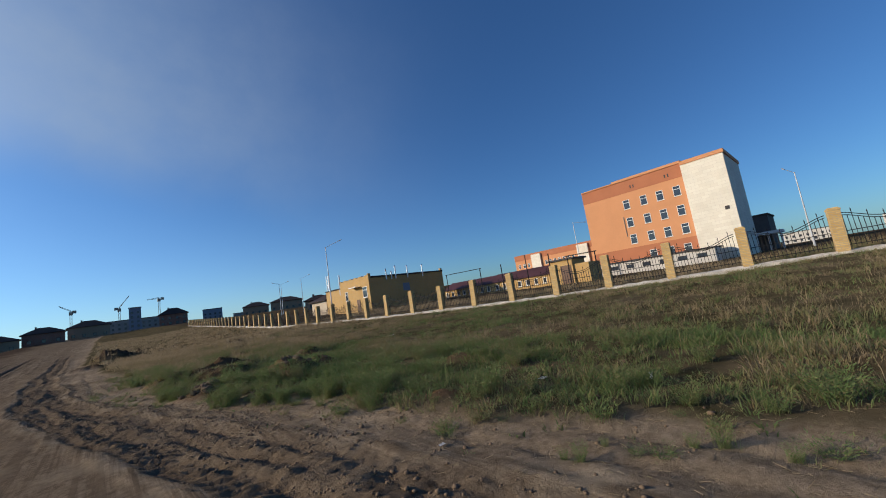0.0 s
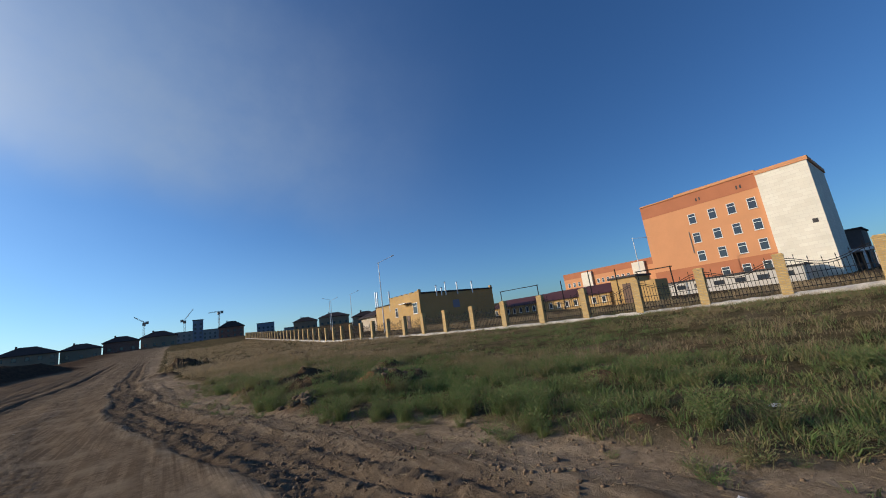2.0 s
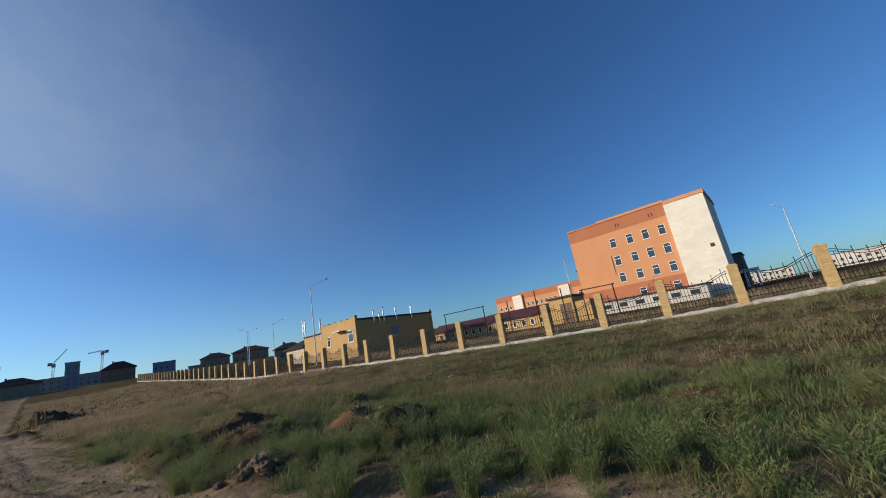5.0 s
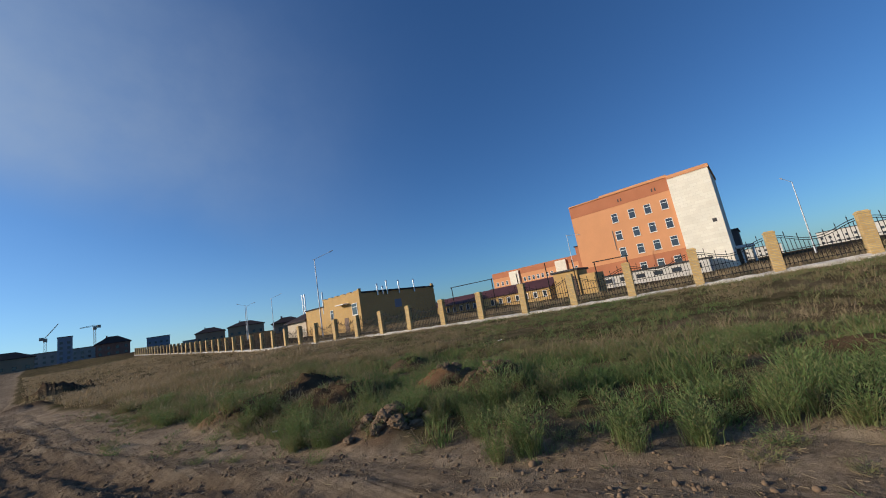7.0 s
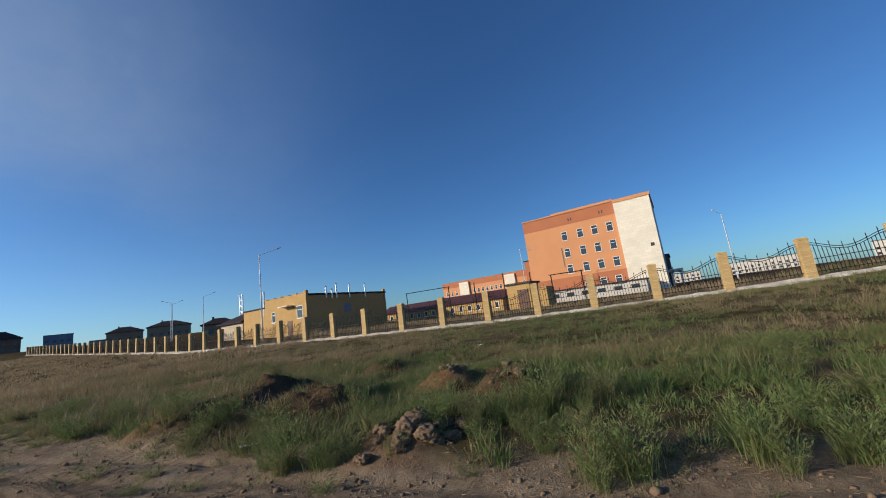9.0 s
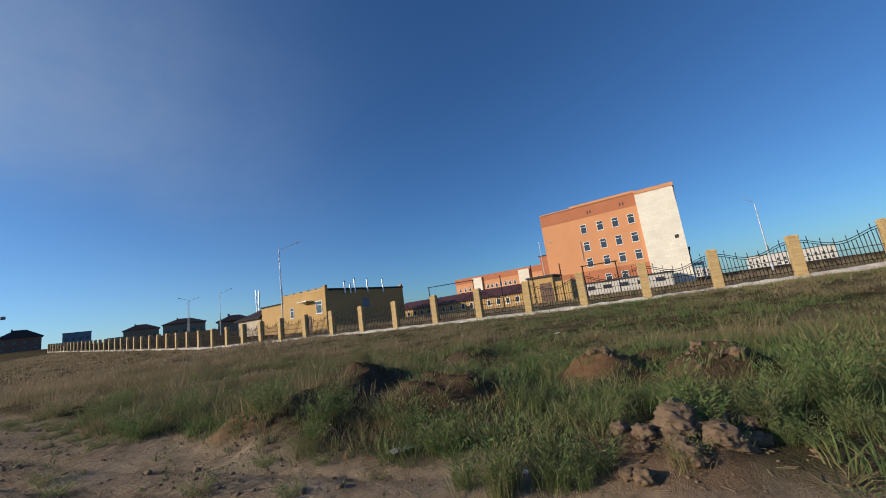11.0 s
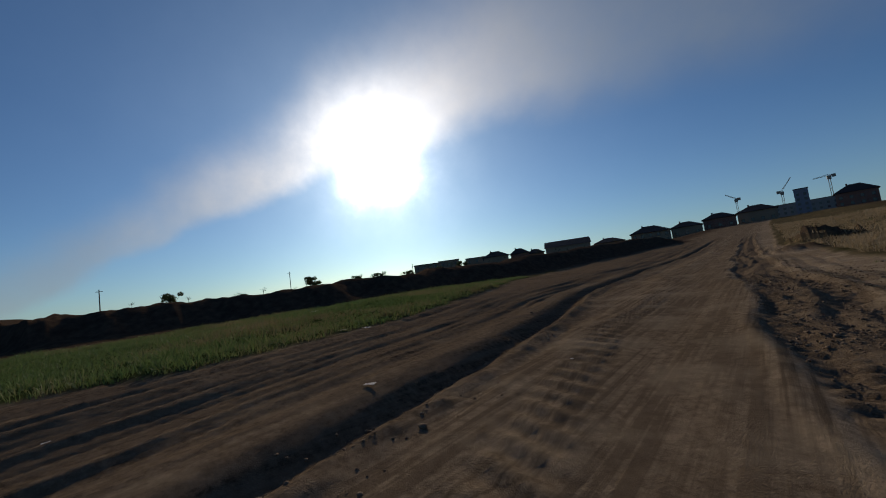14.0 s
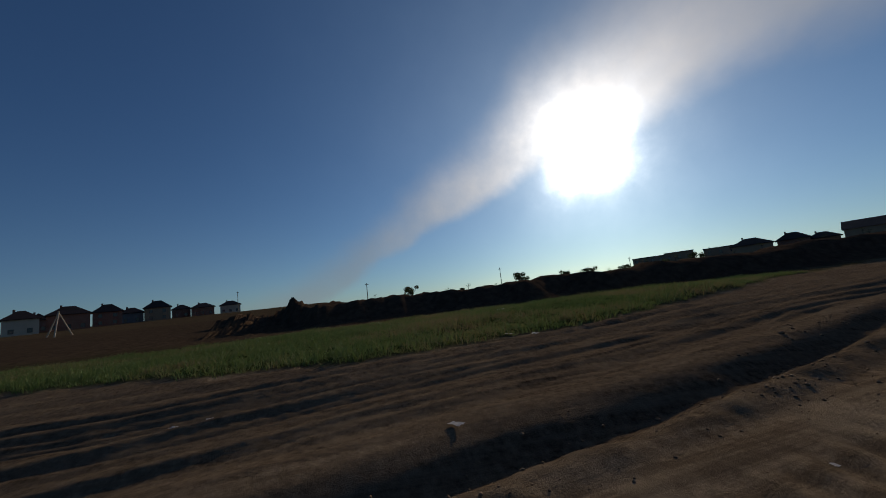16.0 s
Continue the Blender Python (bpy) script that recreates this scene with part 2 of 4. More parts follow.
def ground_material():
    m, nt, b = material("soil_and_turf", 0.97)
    b.inputs["Specular IOR Level"].default_value = 0.0
    v = coords(nt)

    def attr(n):
        a = nt.nodes.new("ShaderNodeAttribute")
        a.attribute_name = n
        return a.outputs["Fac"]
    big, mid, fine, grit = noise_tex(nt, v, 0.22, 5), noise_tex(nt, v, 1.7, 6, 0.6), noise_tex(nt, v, 9.0, 8, 0.75), noise_tex(nt, v, 60.0, 4, 0.75)
    sand = mix(nt, mid, ramp(nt, big, [(0.36, (0.215, 0.160, 0.104)), (0.64, (0.32, 0.245, 0.168))]), ramp(nt, fine, [(0.38, (0.105, 0.076, 0.048)), (0.62, (0.37, 0.285, 0.196))]))
    damp_shade = ramp(nt, fine, [(0.37, (0.056, 0.040, 0.027)), (0.63, (0.185, 0.137, 0.093))])
    turf = mix(nt, fine, ramp(nt, mid, [(0.40, (0.050, 0.042, 0.022)), (0.60, (0.17, 0.125, 0.072))]), ramp(nt, big, [(0.36, (0.048, 0.052, 0.02)), (0.64, (0.14, 0.105, 0.06))]))
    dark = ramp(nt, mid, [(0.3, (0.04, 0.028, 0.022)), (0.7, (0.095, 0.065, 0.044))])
    clay = ramp(nt, fine, [(0.3, (0.15, 0.082, 0.042)), (0.7, (0.27, 0.16, 0.088))])
    skew = nt.nodes.new("ShaderNodeMapping")
    nt.links.new(v, skew.inputs["Vector"])
    skew.inputs["Scale"].default_value = (8.0, 0.25, 1.0)
    skew.inputs["Rotation"].default_value = (0, 0, radians(-7))
    streak = noise_tex(nt, skew.outputs[0], 1.0, 5, 0.65)
    worn = add(nt, "ShaderNodeMath", {0: ramp(nt, streak, [(0.45, (0.0, 0.0, 0.0)), (0.56, (0.8, 0.8, 0.8))]), 1: attr("track")})
    worn.operation = "MULTIPLY"
    sand = mix(nt, worn.outputs[0], sand, (0.10, 0.074, 0.050))
    pale = ramp(nt, noise_tex(nt, v, 0.9, 4), [(0.5, (0, 0, 0)), (0.66, (0.6, 0.6, 0.6))])
    sand = mix(nt, pale, sand, (0.38, 0.302, 0.208))
    damp_shade = mix(nt, ramp(nt, streak, [(0.42, (0.0, 0.0, 0.0)), (0.6, (0.6, 0.6, 0.6))]), damp_shade, (0.20, 0.150, 0.102))
    c = mix(nt, attr("damp_shade"), sand, damp_shade)
    c = mix(nt, attr("turf"), c, turf)
    c = mix(nt, attr("lush"), c, ramp(nt, fine, [(0.38, (0.025, 0.036, 0.012)), (0.62, (0.065, 0.085, 0.028))]))
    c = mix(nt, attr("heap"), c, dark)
    c = mix(nt, attr("clay"), c, clay)
    c = mix(nt, ramp(nt, grit, [(0.62, (0, 0, 0)), (0.78, (0.22, 0.22, 0.22))]), c, (0.36, 0.29, 0.22))
    nt.links.new(c, b.inputs["Base Color"])
    h = add(nt, "ShaderNodeMath", {0: add(nt, "ShaderNodeMath", {0: fine, 1: streak}).outputs[0], 1: grit})
    bump(nt, b, h.outputs[0], 0.7, 0.045)
    return m


M_GROUND = ground_material()


# ---- mesh helpers ----
def part(name, bm, mat, parent=None, label="", smooth=False):
    me = bpy.data.meshes.new(name)
    bm.to_mesh(me)
    bm.free()
    if mat:
        me.materials.append(mat)
    if smooth:
        me.shade_smooth()
    ob = new(name, me)
    ob.parent = parent
    if label:
        ob["label"] = label
    return ob


def box(bm, x0, x1, y0, y1, z0, z1, bevel=0.0):
    r = bmesh.ops.create_cube(bm, size=1.0, matrix=Matrix.Translation(((x0 + x1) / 2, (y0 + y1) / 2, (z0 + z1) / 2)) @ Matrix.Diagonal((x1 - x0, y1 - y0, z1 - z0, 1)))
    if bevel:
        es = list({e for v in r["verts"] for e in v.link_edges})
        bmesh.ops.bevel(bm, geom=es, offset=bevel, segments=1, affect="EDGES")
    return bm


def tube(bm, a, b, r0, r1=None, n=8):
    a, b = Vector(a), Vector(b)
    d = b - a
    m = Matrix.Translation((a + b) / 2) @ d.to_track_quat("Z", "Y").to_matrix().to_4x4()
    bmesh.ops.create_cone(bm, cap_ends=True, segments=n, radius1=r0, radius2=r0 if r1 is None else r1, depth=d.length, matrix=m)
    return bm


def boxpart(name, mat, parent, x0, x1, y0, y1, z0, z1, bevel=0.0, label=""):
    return part(name, box(bmesh.new(), x0, x1, y0, y1, z0, z1, bevel), mat, parent, label)


def empty(name, at, label, category, group="", turn=0.0):
    e = new(name)
    e.empty_display_size = 0.3
    e.matrix_world = pose(*at, 0, 0, turn)
    return tagged(e, label, category, group)


# ---- the line of the fence, which bends with the track ----
FENCE_X = [(-16, 27.5), (3.2, 24.64), (31, 20.5), (45, 19.5), (62, 19.6), (100, 20.7), (175, 23.0)]
FENCE_Z = [(-16, 1.25), (-0.3, 0.83), (3.2, 0.71), (6.6, 0.61), (10.1, 0.53), (13.6, 0.46), (20.5, 0.42), (27.5, 0.44), (31, 0.47), (45, 0.62), (60, 0.8)]


def fence_x(y):
    return np.interp(y, [p[0] for p in FENCE_X], [p[1] for p in FENCE_X])


def fence_z(y):
    return np.interp(y, [p[0] for p in FENCE_Z], [p[1] for p in FENCE_Z]) + 0.042 * np.maximum(0.0, np.hypot(21.0, y - 15) - 50)


# ---- the lie of the land ----
def lerp_line(y, pts):
    return np.interp(y, [p[0] for p in pts], [p[1] for p in pts])


ROAD_EDGE = [(-60, 9.0), (-20, 3.6), (0, 0.95), (7, -0.12), (15, -2.1), (20, -2.75), (31, -3.75), (43, -4.5), (80, -5.5), (150, -5.0), (400, 0.0)]
TRENCH = [(-60, 3.0), (-20, -2.0), (5, -4.5), (14, -5.35), (16, -5.55), (18, -5.68), (20, -6.05), (22.5, -6.75), (26, -7.5), (36, -8.3), (60, -9.0), (150, -9.0), (400, -4.0)]
TURF_RIGHT = [(-60, 9.5), (-20, 6.2), (-4, 5.0), (0, 4.3), (1.5, 3.85), (3.3, 3.3), (5, 2.95), (7, 2.85), (8, 2.45), (9, 2.1), (10.2, 1.65), (12.3, 1.15), (15.5, 0.62), (18.4, 0.5), (21, 0.3), (24.8, 0.35), (35, -0.6), (60, -2.2), (150, -2.0), (400, 3.0)]
TURF_LEFT = [(-60, -30), (0, -21), (7.5, -15.8), (13, -12.8), (16, -11.3), (20, -11.4), (26, -12.6), (34, -15.6), (43, -20.0), (70, -23.0), (150, -26.0)]
RIDGE = [(5, -62.0), (14, -42.0), (28, -37.0), (38, -34.0), (50, -31.0), (65, -28.0), (85, -24.0), (104, -18.0)]
HEAPS = [  # x, y, radius, height, dark, clay
    (2.2, 15.9, 1.6, 0.40, 0.65, 0.25), (2.7, 14.5, 1.1, 0.40, 0.65, 0.2), (1.25, 16.4, 0.7, 0.20, 0.1, 0.6), (3.5, 16.9, 1.4, 0.34, 0.8, 0.15), (3.8, 11.2, 0.85, 0.34, 0.6, 0.15), (4.1, 12.7, 0.75, 0.34, 0.0, 0.95),
    (1.65, 11.6, 0.8, 0.13, 0.3, 0.4), (4.9, 11.9, 0.7, 0.26, 0.55, 0.2), (0.5, 58.0, 3.2, 1.3, 0.85, 0.0), (-1.2, 44.0, 1.5, 0.35, 0.8, 0.0), (6.0, 6.5, 0.7, 0.18, 0.6, 0.2),
    (-62.0, 2.0, 4.0, 1.6, 0.95, 0.0), (-48.0, 8.0, 6.0, 1.2, 0.95, 0.0), (9.0, 40.0, 1.2, 0.4, 0.8, 0.0), (3.6, 4.5, 0.35, 0.10, 0.3, 0.6), (6.2, 16.0, 0.9, 0.3, 0.6, 0.0)]


def smooth(a, b, v):
    t = np.clip((v - a) / (b - a), 0, 1)
    return t * t * (3 - 2 * t)


TABLES = {}


def lattice(x, y, seed):
    """Smooth value noise on a unit grid, -1 to 1."""
    if seed not in TABLES:
        TABLES[seed] = np.random.RandomState(seed).uniform(-1, 1, (256, 256))
    tab = TABLES[seed]
    xi, yi = np.floor(x), np.floor(y)
    fx, fy = x - xi, y - yi
    fx, fy = fx * fx * (3 - 2 * fx), fy * fy * (3 - 2 * fy)
    i, j = xi.astype(int) & 255, yi.astype(int) & 255
    i1, j1 = (i + 1) & 255, (j + 1) & 255
    top = tab[i, j] * (1 - fx) + tab[i1, j] * fx
    bot = tab[i, j1] * (1 - fx) + tab[i1, j1] * fx
    return top * (1 - fy) + bot * fy


def wave(x, y, seed, scale, octaves=3):
    """Fractal noise over the plane, about -1 to 1; scale is the size of its largest lumps in metres, over two."""
    x, y = np.asarray(x, float), np.asarray(y, float)
    out, amp, tot, k = 0.0, 1.0, 0.0, 1 / (2.2 * scale)
    for o in range(octaves):
        c, d = math.cos(seed + o * 1.3), math.sin(seed + o * 1.3)
        out = out + amp * lattice((x * c - y * d) * k + 11.3 * o, (x * d + y * c) * k + 7.7 * o, seed * 7 + o)
        tot, amp, k = tot + amp, amp * 0.55, k * 2.1
    return out / tot * 1.5


def land(x, y):
    """Height and the cover of the ground at x, y: height, damp, turf, heap, clay."""
    x, y = np.asarray(x, float), np.asarray(y, float)
    edge, trench = lerp_line(y, ROAD_EDGE) + 0.10 * np.sin(y * 0.55) + 0.05 * np.sin(y * 1.7), lerp_line(y, TRENCH) + 0.15 * np.sin(y * 0.6)
    right = lerp_line(y, TURF_RIGHT) + 0.35 * wave(x, y, 3, 0.9) + 0.18 * wave(x, y, 4, 0.3)
    left = lerp_line(y, TURF_LEFT) + 0.4 * wave(x, y, 5, 1.2)
    D = np.hypot(x, y - 15)
    z = 0.042 * np.clip(D - 45, 0, 190) * (1 - 0.9 * smooth(15, 70, x) * (1 - smooth(40, 130, y))) * (1 - 0.45 * smooth(20, 40, -x) * smooth(5, 25, y))
    z = z + 0.035 * wave(x, y, 6, 2.2) * smooth(0, 6, D)
    near = 1 - smooth(45, 90, np.abs(y - 20))
    # main track: worn wheel lanes and a raised lip
    s = x - edge
    for c, w, d in ((-1.0, 0.35, 0.03), (-2.7, 0.4, 0.03), (-3.6, 0.25, 0.02)):
        z = z - d * np.exp(-(((s - c - 0.1 * np.sin(y * 0.31)) / w) ** 2)) * near
    z = z + (0.026 + 0.02 * wave(x, y, 23, 0.2)) * np.exp(-((s / 0.12) ** 2)) * near
    # churned band with tread prints beside it
    band = smooth(0.12, 0.3, s) * (1 - smooth(1.25, 1.7, s)) * near
    lug = np.sin(y * 24 + 11 * s) * np.exp(-(((s - 0.45) / 0.19) ** 4))
    lug2 = np.sin(y * 24 + x * 9) * np.exp(-(((s - 1.25 + 0.12 * np.sin(y * 0.5)) / 0.12) ** 2))
    z = z + band * (-0.06 + 0.030 * wave(x, y, 7, 0.07) + 0.055 * wave(s, y * 0.12, 8, 0.12) + 0.012 * wave(x, y, 18, 0.3)) + near * (0.026 * np.clip(lug * 1.6, -1, 1) + 0.022 * lug2)
    z = z + near * 0.05 * np.exp(-(((s - 0.85 - 0.1 * np.sin(y * 0.8)) / 0.13) ** 2)) + near * 0.045 * np.exp(-(((s - 1.6) / 0.16) ** 2))
    lane = smooth(1.6, 1.9, s) * (1 - smooth(3.2, 4.2, s)) * near * (x < right)
    for c in (2.05, 2.6):
        z = z - lane * 0.03 * np.exp(-(((s - c - 0.25 * np.sin(y * 0.22)) / 0.12) ** 2))
    tread = smooth(-0.2, 0.05, -np.abs(s + 1.75 + 0.06 * np.sin(y)) + 0.20) * near
    z = z + 0.019 * tread * np.clip(2.5 * np.sin(y * 19 + 7 * (s + 2.0)), -1, 1)
    # trench and long ruts on the far side
    q = x - trench
    z = z - near * (0.20 + 0.03 * wave(x, y, 20, 0.8)) * np.exp(-((q / 0.27) ** 2)) + near * (0.07 + 0.03 * wave(x, y, 22, 0.15)) * np.exp(-(((q - 0.5) / 0.22) ** 2)) + near * 0.03 * np.exp(-(((q + 0.65) / 0.3) ** 2))
    far_lane = smooth(0.7, 1.2, -q) * (x > left) * near
    z = z + far_lane * (0.055 * np.sin(q * 5.6 + 0.8 * np.sin(y * 0.23)) + 0.05 * wave(q, y * 0.05, 9, 0.2) + 0.04 * wave(q, y * 0.05, 26, 0.09) + 0.006 * wave(x, y, 19, 0.15))
    dirt = (x < right) & (x > left)
    z = z + np.where(dirt, (0.004 + 0.010 * smooth(0.3, 1.5, s)) * wave(x, y, 10, 0.13) + 0.012 * wave(s, y * 0.05, 12, 0.10) * (1 - smooth(1.5, 2.2, s)) + 0.016 * wave(x, y, 27, 0.35) * smooth(1.4, 2.2, s), 0.0) * near
    # turf stands a little proud and rises to the fence
    tr = smooth(0.0, 0.5, x - right)
    tl = smooth(0.0, 0.8, left - x)
    z = z + tr * (0.07 + 0.05 * wave(x, y, 11, 0.8)) + tr * np.clip(fence_z(y) - 0.16, 0, 0.9) * (1 - smooth(45, 60, y)) * smooth(5, 20, x - fence_x(y) + 22) + tr * 0.42 * smooth(45, 60, y) * smooth(6, 19, x)
    z = z + tl * (0.10 + 0.05 * wave(x, y, 13, 1.0)) + tl * 0.35 * np.exp(-(((x + 19) / 4.0) ** 2 + ((y - 30) / 8.0) ** 2))
    heap, clay = np.zeros_like(z), np.zeros_like(z)
    for hx, hy, hr, hh, hd, hc in HEAPS:
        rr = np.hypot(x - hx, y - hy) / hr + 0.30 * wave(x, y, int(abs(hx) * 10) % 97 + 20, 0.45)
        k = 1 - smooth(0.1, 1.05, rr)
        z = z + hh * k * (1 + 0.26 * wave(x, y, 31, 0.35) + 0.17 * wave(x, y, 32, 0.12))
        kk = smooth(0.12, 0.5, k)
        heap, clay = np.maximum(heap, hd * kk), np.maximum(clay, hc * kk)
    # long spoil ridge across the plain
    ry = lerp_line(y, RIDGE)
    run = smooth(0, 14, y) * (1 - smooth(92, 108, y))
    rd = x - ry + 1.6 * wave(x, y, 24, 3.0) + 0.5 * wave(x, y, 25, 0.8)
    rk = 1 / (1 + (rd / 3.4) ** 6) * run
    z = z + rk * (2.05 + 0.22 * wave(x, y, 14, 3.0) + 0.28 * wave(x, y, 15, 0.7))
    # dark spoil colour over ridge and plain, with their backlit shade put in
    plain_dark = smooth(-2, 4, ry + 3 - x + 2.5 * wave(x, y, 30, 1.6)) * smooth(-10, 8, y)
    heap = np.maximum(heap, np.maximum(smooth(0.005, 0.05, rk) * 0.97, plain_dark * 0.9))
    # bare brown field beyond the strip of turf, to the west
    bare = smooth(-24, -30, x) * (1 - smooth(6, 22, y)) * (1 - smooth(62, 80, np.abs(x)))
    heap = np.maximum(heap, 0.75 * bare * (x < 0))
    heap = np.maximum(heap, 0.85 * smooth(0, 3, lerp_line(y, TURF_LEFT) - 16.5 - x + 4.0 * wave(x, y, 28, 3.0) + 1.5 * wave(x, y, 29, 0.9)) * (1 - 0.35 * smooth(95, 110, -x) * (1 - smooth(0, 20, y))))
    # dry earth inside the fence, the shadow there mixed into its brown
    heap = np.maximum(heap, 0.6 * smooth(-0.1, 0.8, x - fence_x(y)))
    # wet soil on track and churned band; along the trench it paints shade
    damp_shade = np.clip(0.45 * smooth(-0.1, 0.2, -s) * (x > left) * (1 - 0.5 * np.exp(-(((s + 1.9) / 0.9) ** 2))) + band * 0.75 + np.exp(-((q / 0.42) ** 2)) * near + 0.35 * smooth(0.2, 0.9, wave(x, y, 16, 1.4)) * dirt + far_lane * (0.3 + 0.35 * smooth(-0.2, 0.8, np.sin(q * 5.2))), 0, 1)
    turf = np.clip(np.maximum(tr, tl) * (1 - 0.25 * smooth(0.1, 0.8, wave(x, y, 17, 0.7))), 0, 1)
    return z, damp_shade, turf, heap, clay


def lush_cover(x, y):
    edge = lerp_line(y, TURF_LEFT) + 0.4 * wave(x, y, 5, 1.2)
    return smooth(0.1, 0.7, edge - x) * (1 - smooth(14, 19, edge - x)) * (1 - smooth(44, 52, y)) * smooth(-30, -8, y)


def track_cover(x, y):
    return 1 - smooth(1.5, 2.4, x - lerp_line(y, ROAD_EDGE))


def steps(lo, hi, fine, grow, far):
    mid = list(np.arange(lo, hi + 1e-6, fine))
    out, d = [], fine
    v = hi
    while v < far:
        d *= grow
        v += d
        out.append(v)
    back, d, v = [], fine, lo
    while v > -far:
        d *= grow
        v -= d
        back.append(v)
    return np.array(back[::-1] + mid + out)


def build_ground():
    xs, ys = steps(-9.5, 5.5, 0.05, 1.06, 4200), steps(2.0, 26.0, 0.055, 1.05, 4200)
    X, Y = np.meshgrid(xs, ys)
    z, damp_shade, turf, heap, clay = land(X.ravel(), Y.ravel())
    n, mrow = len(xs), len(ys)
    co = np.stack([X.ravel(), Y.ravel(), z], 1)
    i = np.arange(n * mrow).reshape(mrow, n)
    quads = np.stack([i[:-1, :-1], i[:-1, 1:], i[1:, 1:], i[1:, :-1]], -1).reshape(-1, 4)
    me = bpy.data.meshes.new("ground")
    me.vertices.add(len(co))
    me.vertices.foreach_set("co", co.ravel())
    me.loops.add(quads.size)
    me.loops.foreach_set("vertex_index", quads.ravel().astype(np.int32))
    me.polygons.add(len(quads))
    me.polygons.foreach_set("loop_start", np.arange(0, quads.size, 4, dtype=np.int32))
    me.update(calc_edges=True)
    for nm, val in (("damp_shade", damp_shade), ("turf", turf), ("heap", heap), ("clay", clay), ("lush", lush_cover(X.ravel(), Y.ravel())), ("track", track_cover(X.ravel(), Y.ravel()))):
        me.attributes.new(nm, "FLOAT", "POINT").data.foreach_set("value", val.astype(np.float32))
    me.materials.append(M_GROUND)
    me.shade_smooth()
    tagged(new("ground", me), "rutted sandy dirt track between rough turf and spoil heaps", "ground", kind="structure")


def zat(x, y):
    return float(land(np.array([x]), np.array([y]))[0][0])


build_ground()


# ---- fence: brick pillars with wrought-iron panels on a whitewashed plinth ----
PITCH = 3.51
N_BACK, N_FRONT = 4, 46
PH = 2.15


def make_pillar():
    e = empty("brick_pillar", (0, 0, 0), "square yellow brick fence pillar with flat top", "fence pillar", "pillars of the fence")
    w = 0.22
    bm = bmesh.new()
    box(bm, -w, w, -w, w, -0.5, PH - 0.14, 0.006)
    part("shaft", bm, M_PILLAR, e)
    bm = bmesh.new()
    box(bm, -w - 0.02, w + 0.02, -w - 0.02, w + 0.02, PH - 0.14, PH - 0.05, 0.008)
    box(bm, -w + 0.03, w - 0.03, -w + 0.03, w - 0.03, PH - 0.05, PH, 0.012)
    part("cap", bm, M_PILLAR, e)
    return e


def make_panel():
    e = empty("iron_fence_panel", (0, 0, 0), "black wrought-iron fence panel with sagging double top rail", "fence panel", "panels of the fence")
    y0, y1 = 0.24, PITCH - 0.24

    def sag(y):
        u = (y - y0) / (y1 - y0)
        return 1.86 - 0.46 * math.sin(math.pi * u) ** 1.5

    for off, nm in ((0.0, "top_rail"), (-0.11, "top_rail")):
        bm = bmesh.new()
        ys = np.linspace(y0, y1, 13)
        prev = None
        for y in ys:
            ring = [bm.verts.new((0.02 * math.cos(k * math.tau / 5), y, sag(y) + off + 0.02 * math.sin(k * math.tau / 5))) for k in range(5)]
            for k in range(5) if prev else ():
                bm.faces.new((prev[k], prev[(k + 1) % 5], ring[(k + 1) % 5], ring[k]))
            prev = ring
        bmesh.ops.recalc_face_normals(bm, faces=bm.faces)
        part(nm, bm, M_IRON, e)
    for zz in (0.30, 0.95):
        part("rail", box(bmesh.new(), -0.015, 0.015, y0, y1, zz, zz + 0.035), M_IRON, e)
    k = 19
    for i in range(k):
        y = y0 + (y1 - y0) * (i + 0.5) / k
        tall = i % 3 == 1
        top = sag(y) + (0.16 if tall else -0.11)
        bm = bmesh.new()
        box(bm, -0.012, 0.012, y - 0.012, y + 0.012, 0.22, top)
        if tall:
            bmesh.ops.create_cone(bm, cap_ends=True, segments=4, radius1=0.028, radius2=0.0, depth=0.13, matrix=Matrix.Translation((0, y, top + 0.05)))
        part("picket", bm, M_IRON, e)
    return e


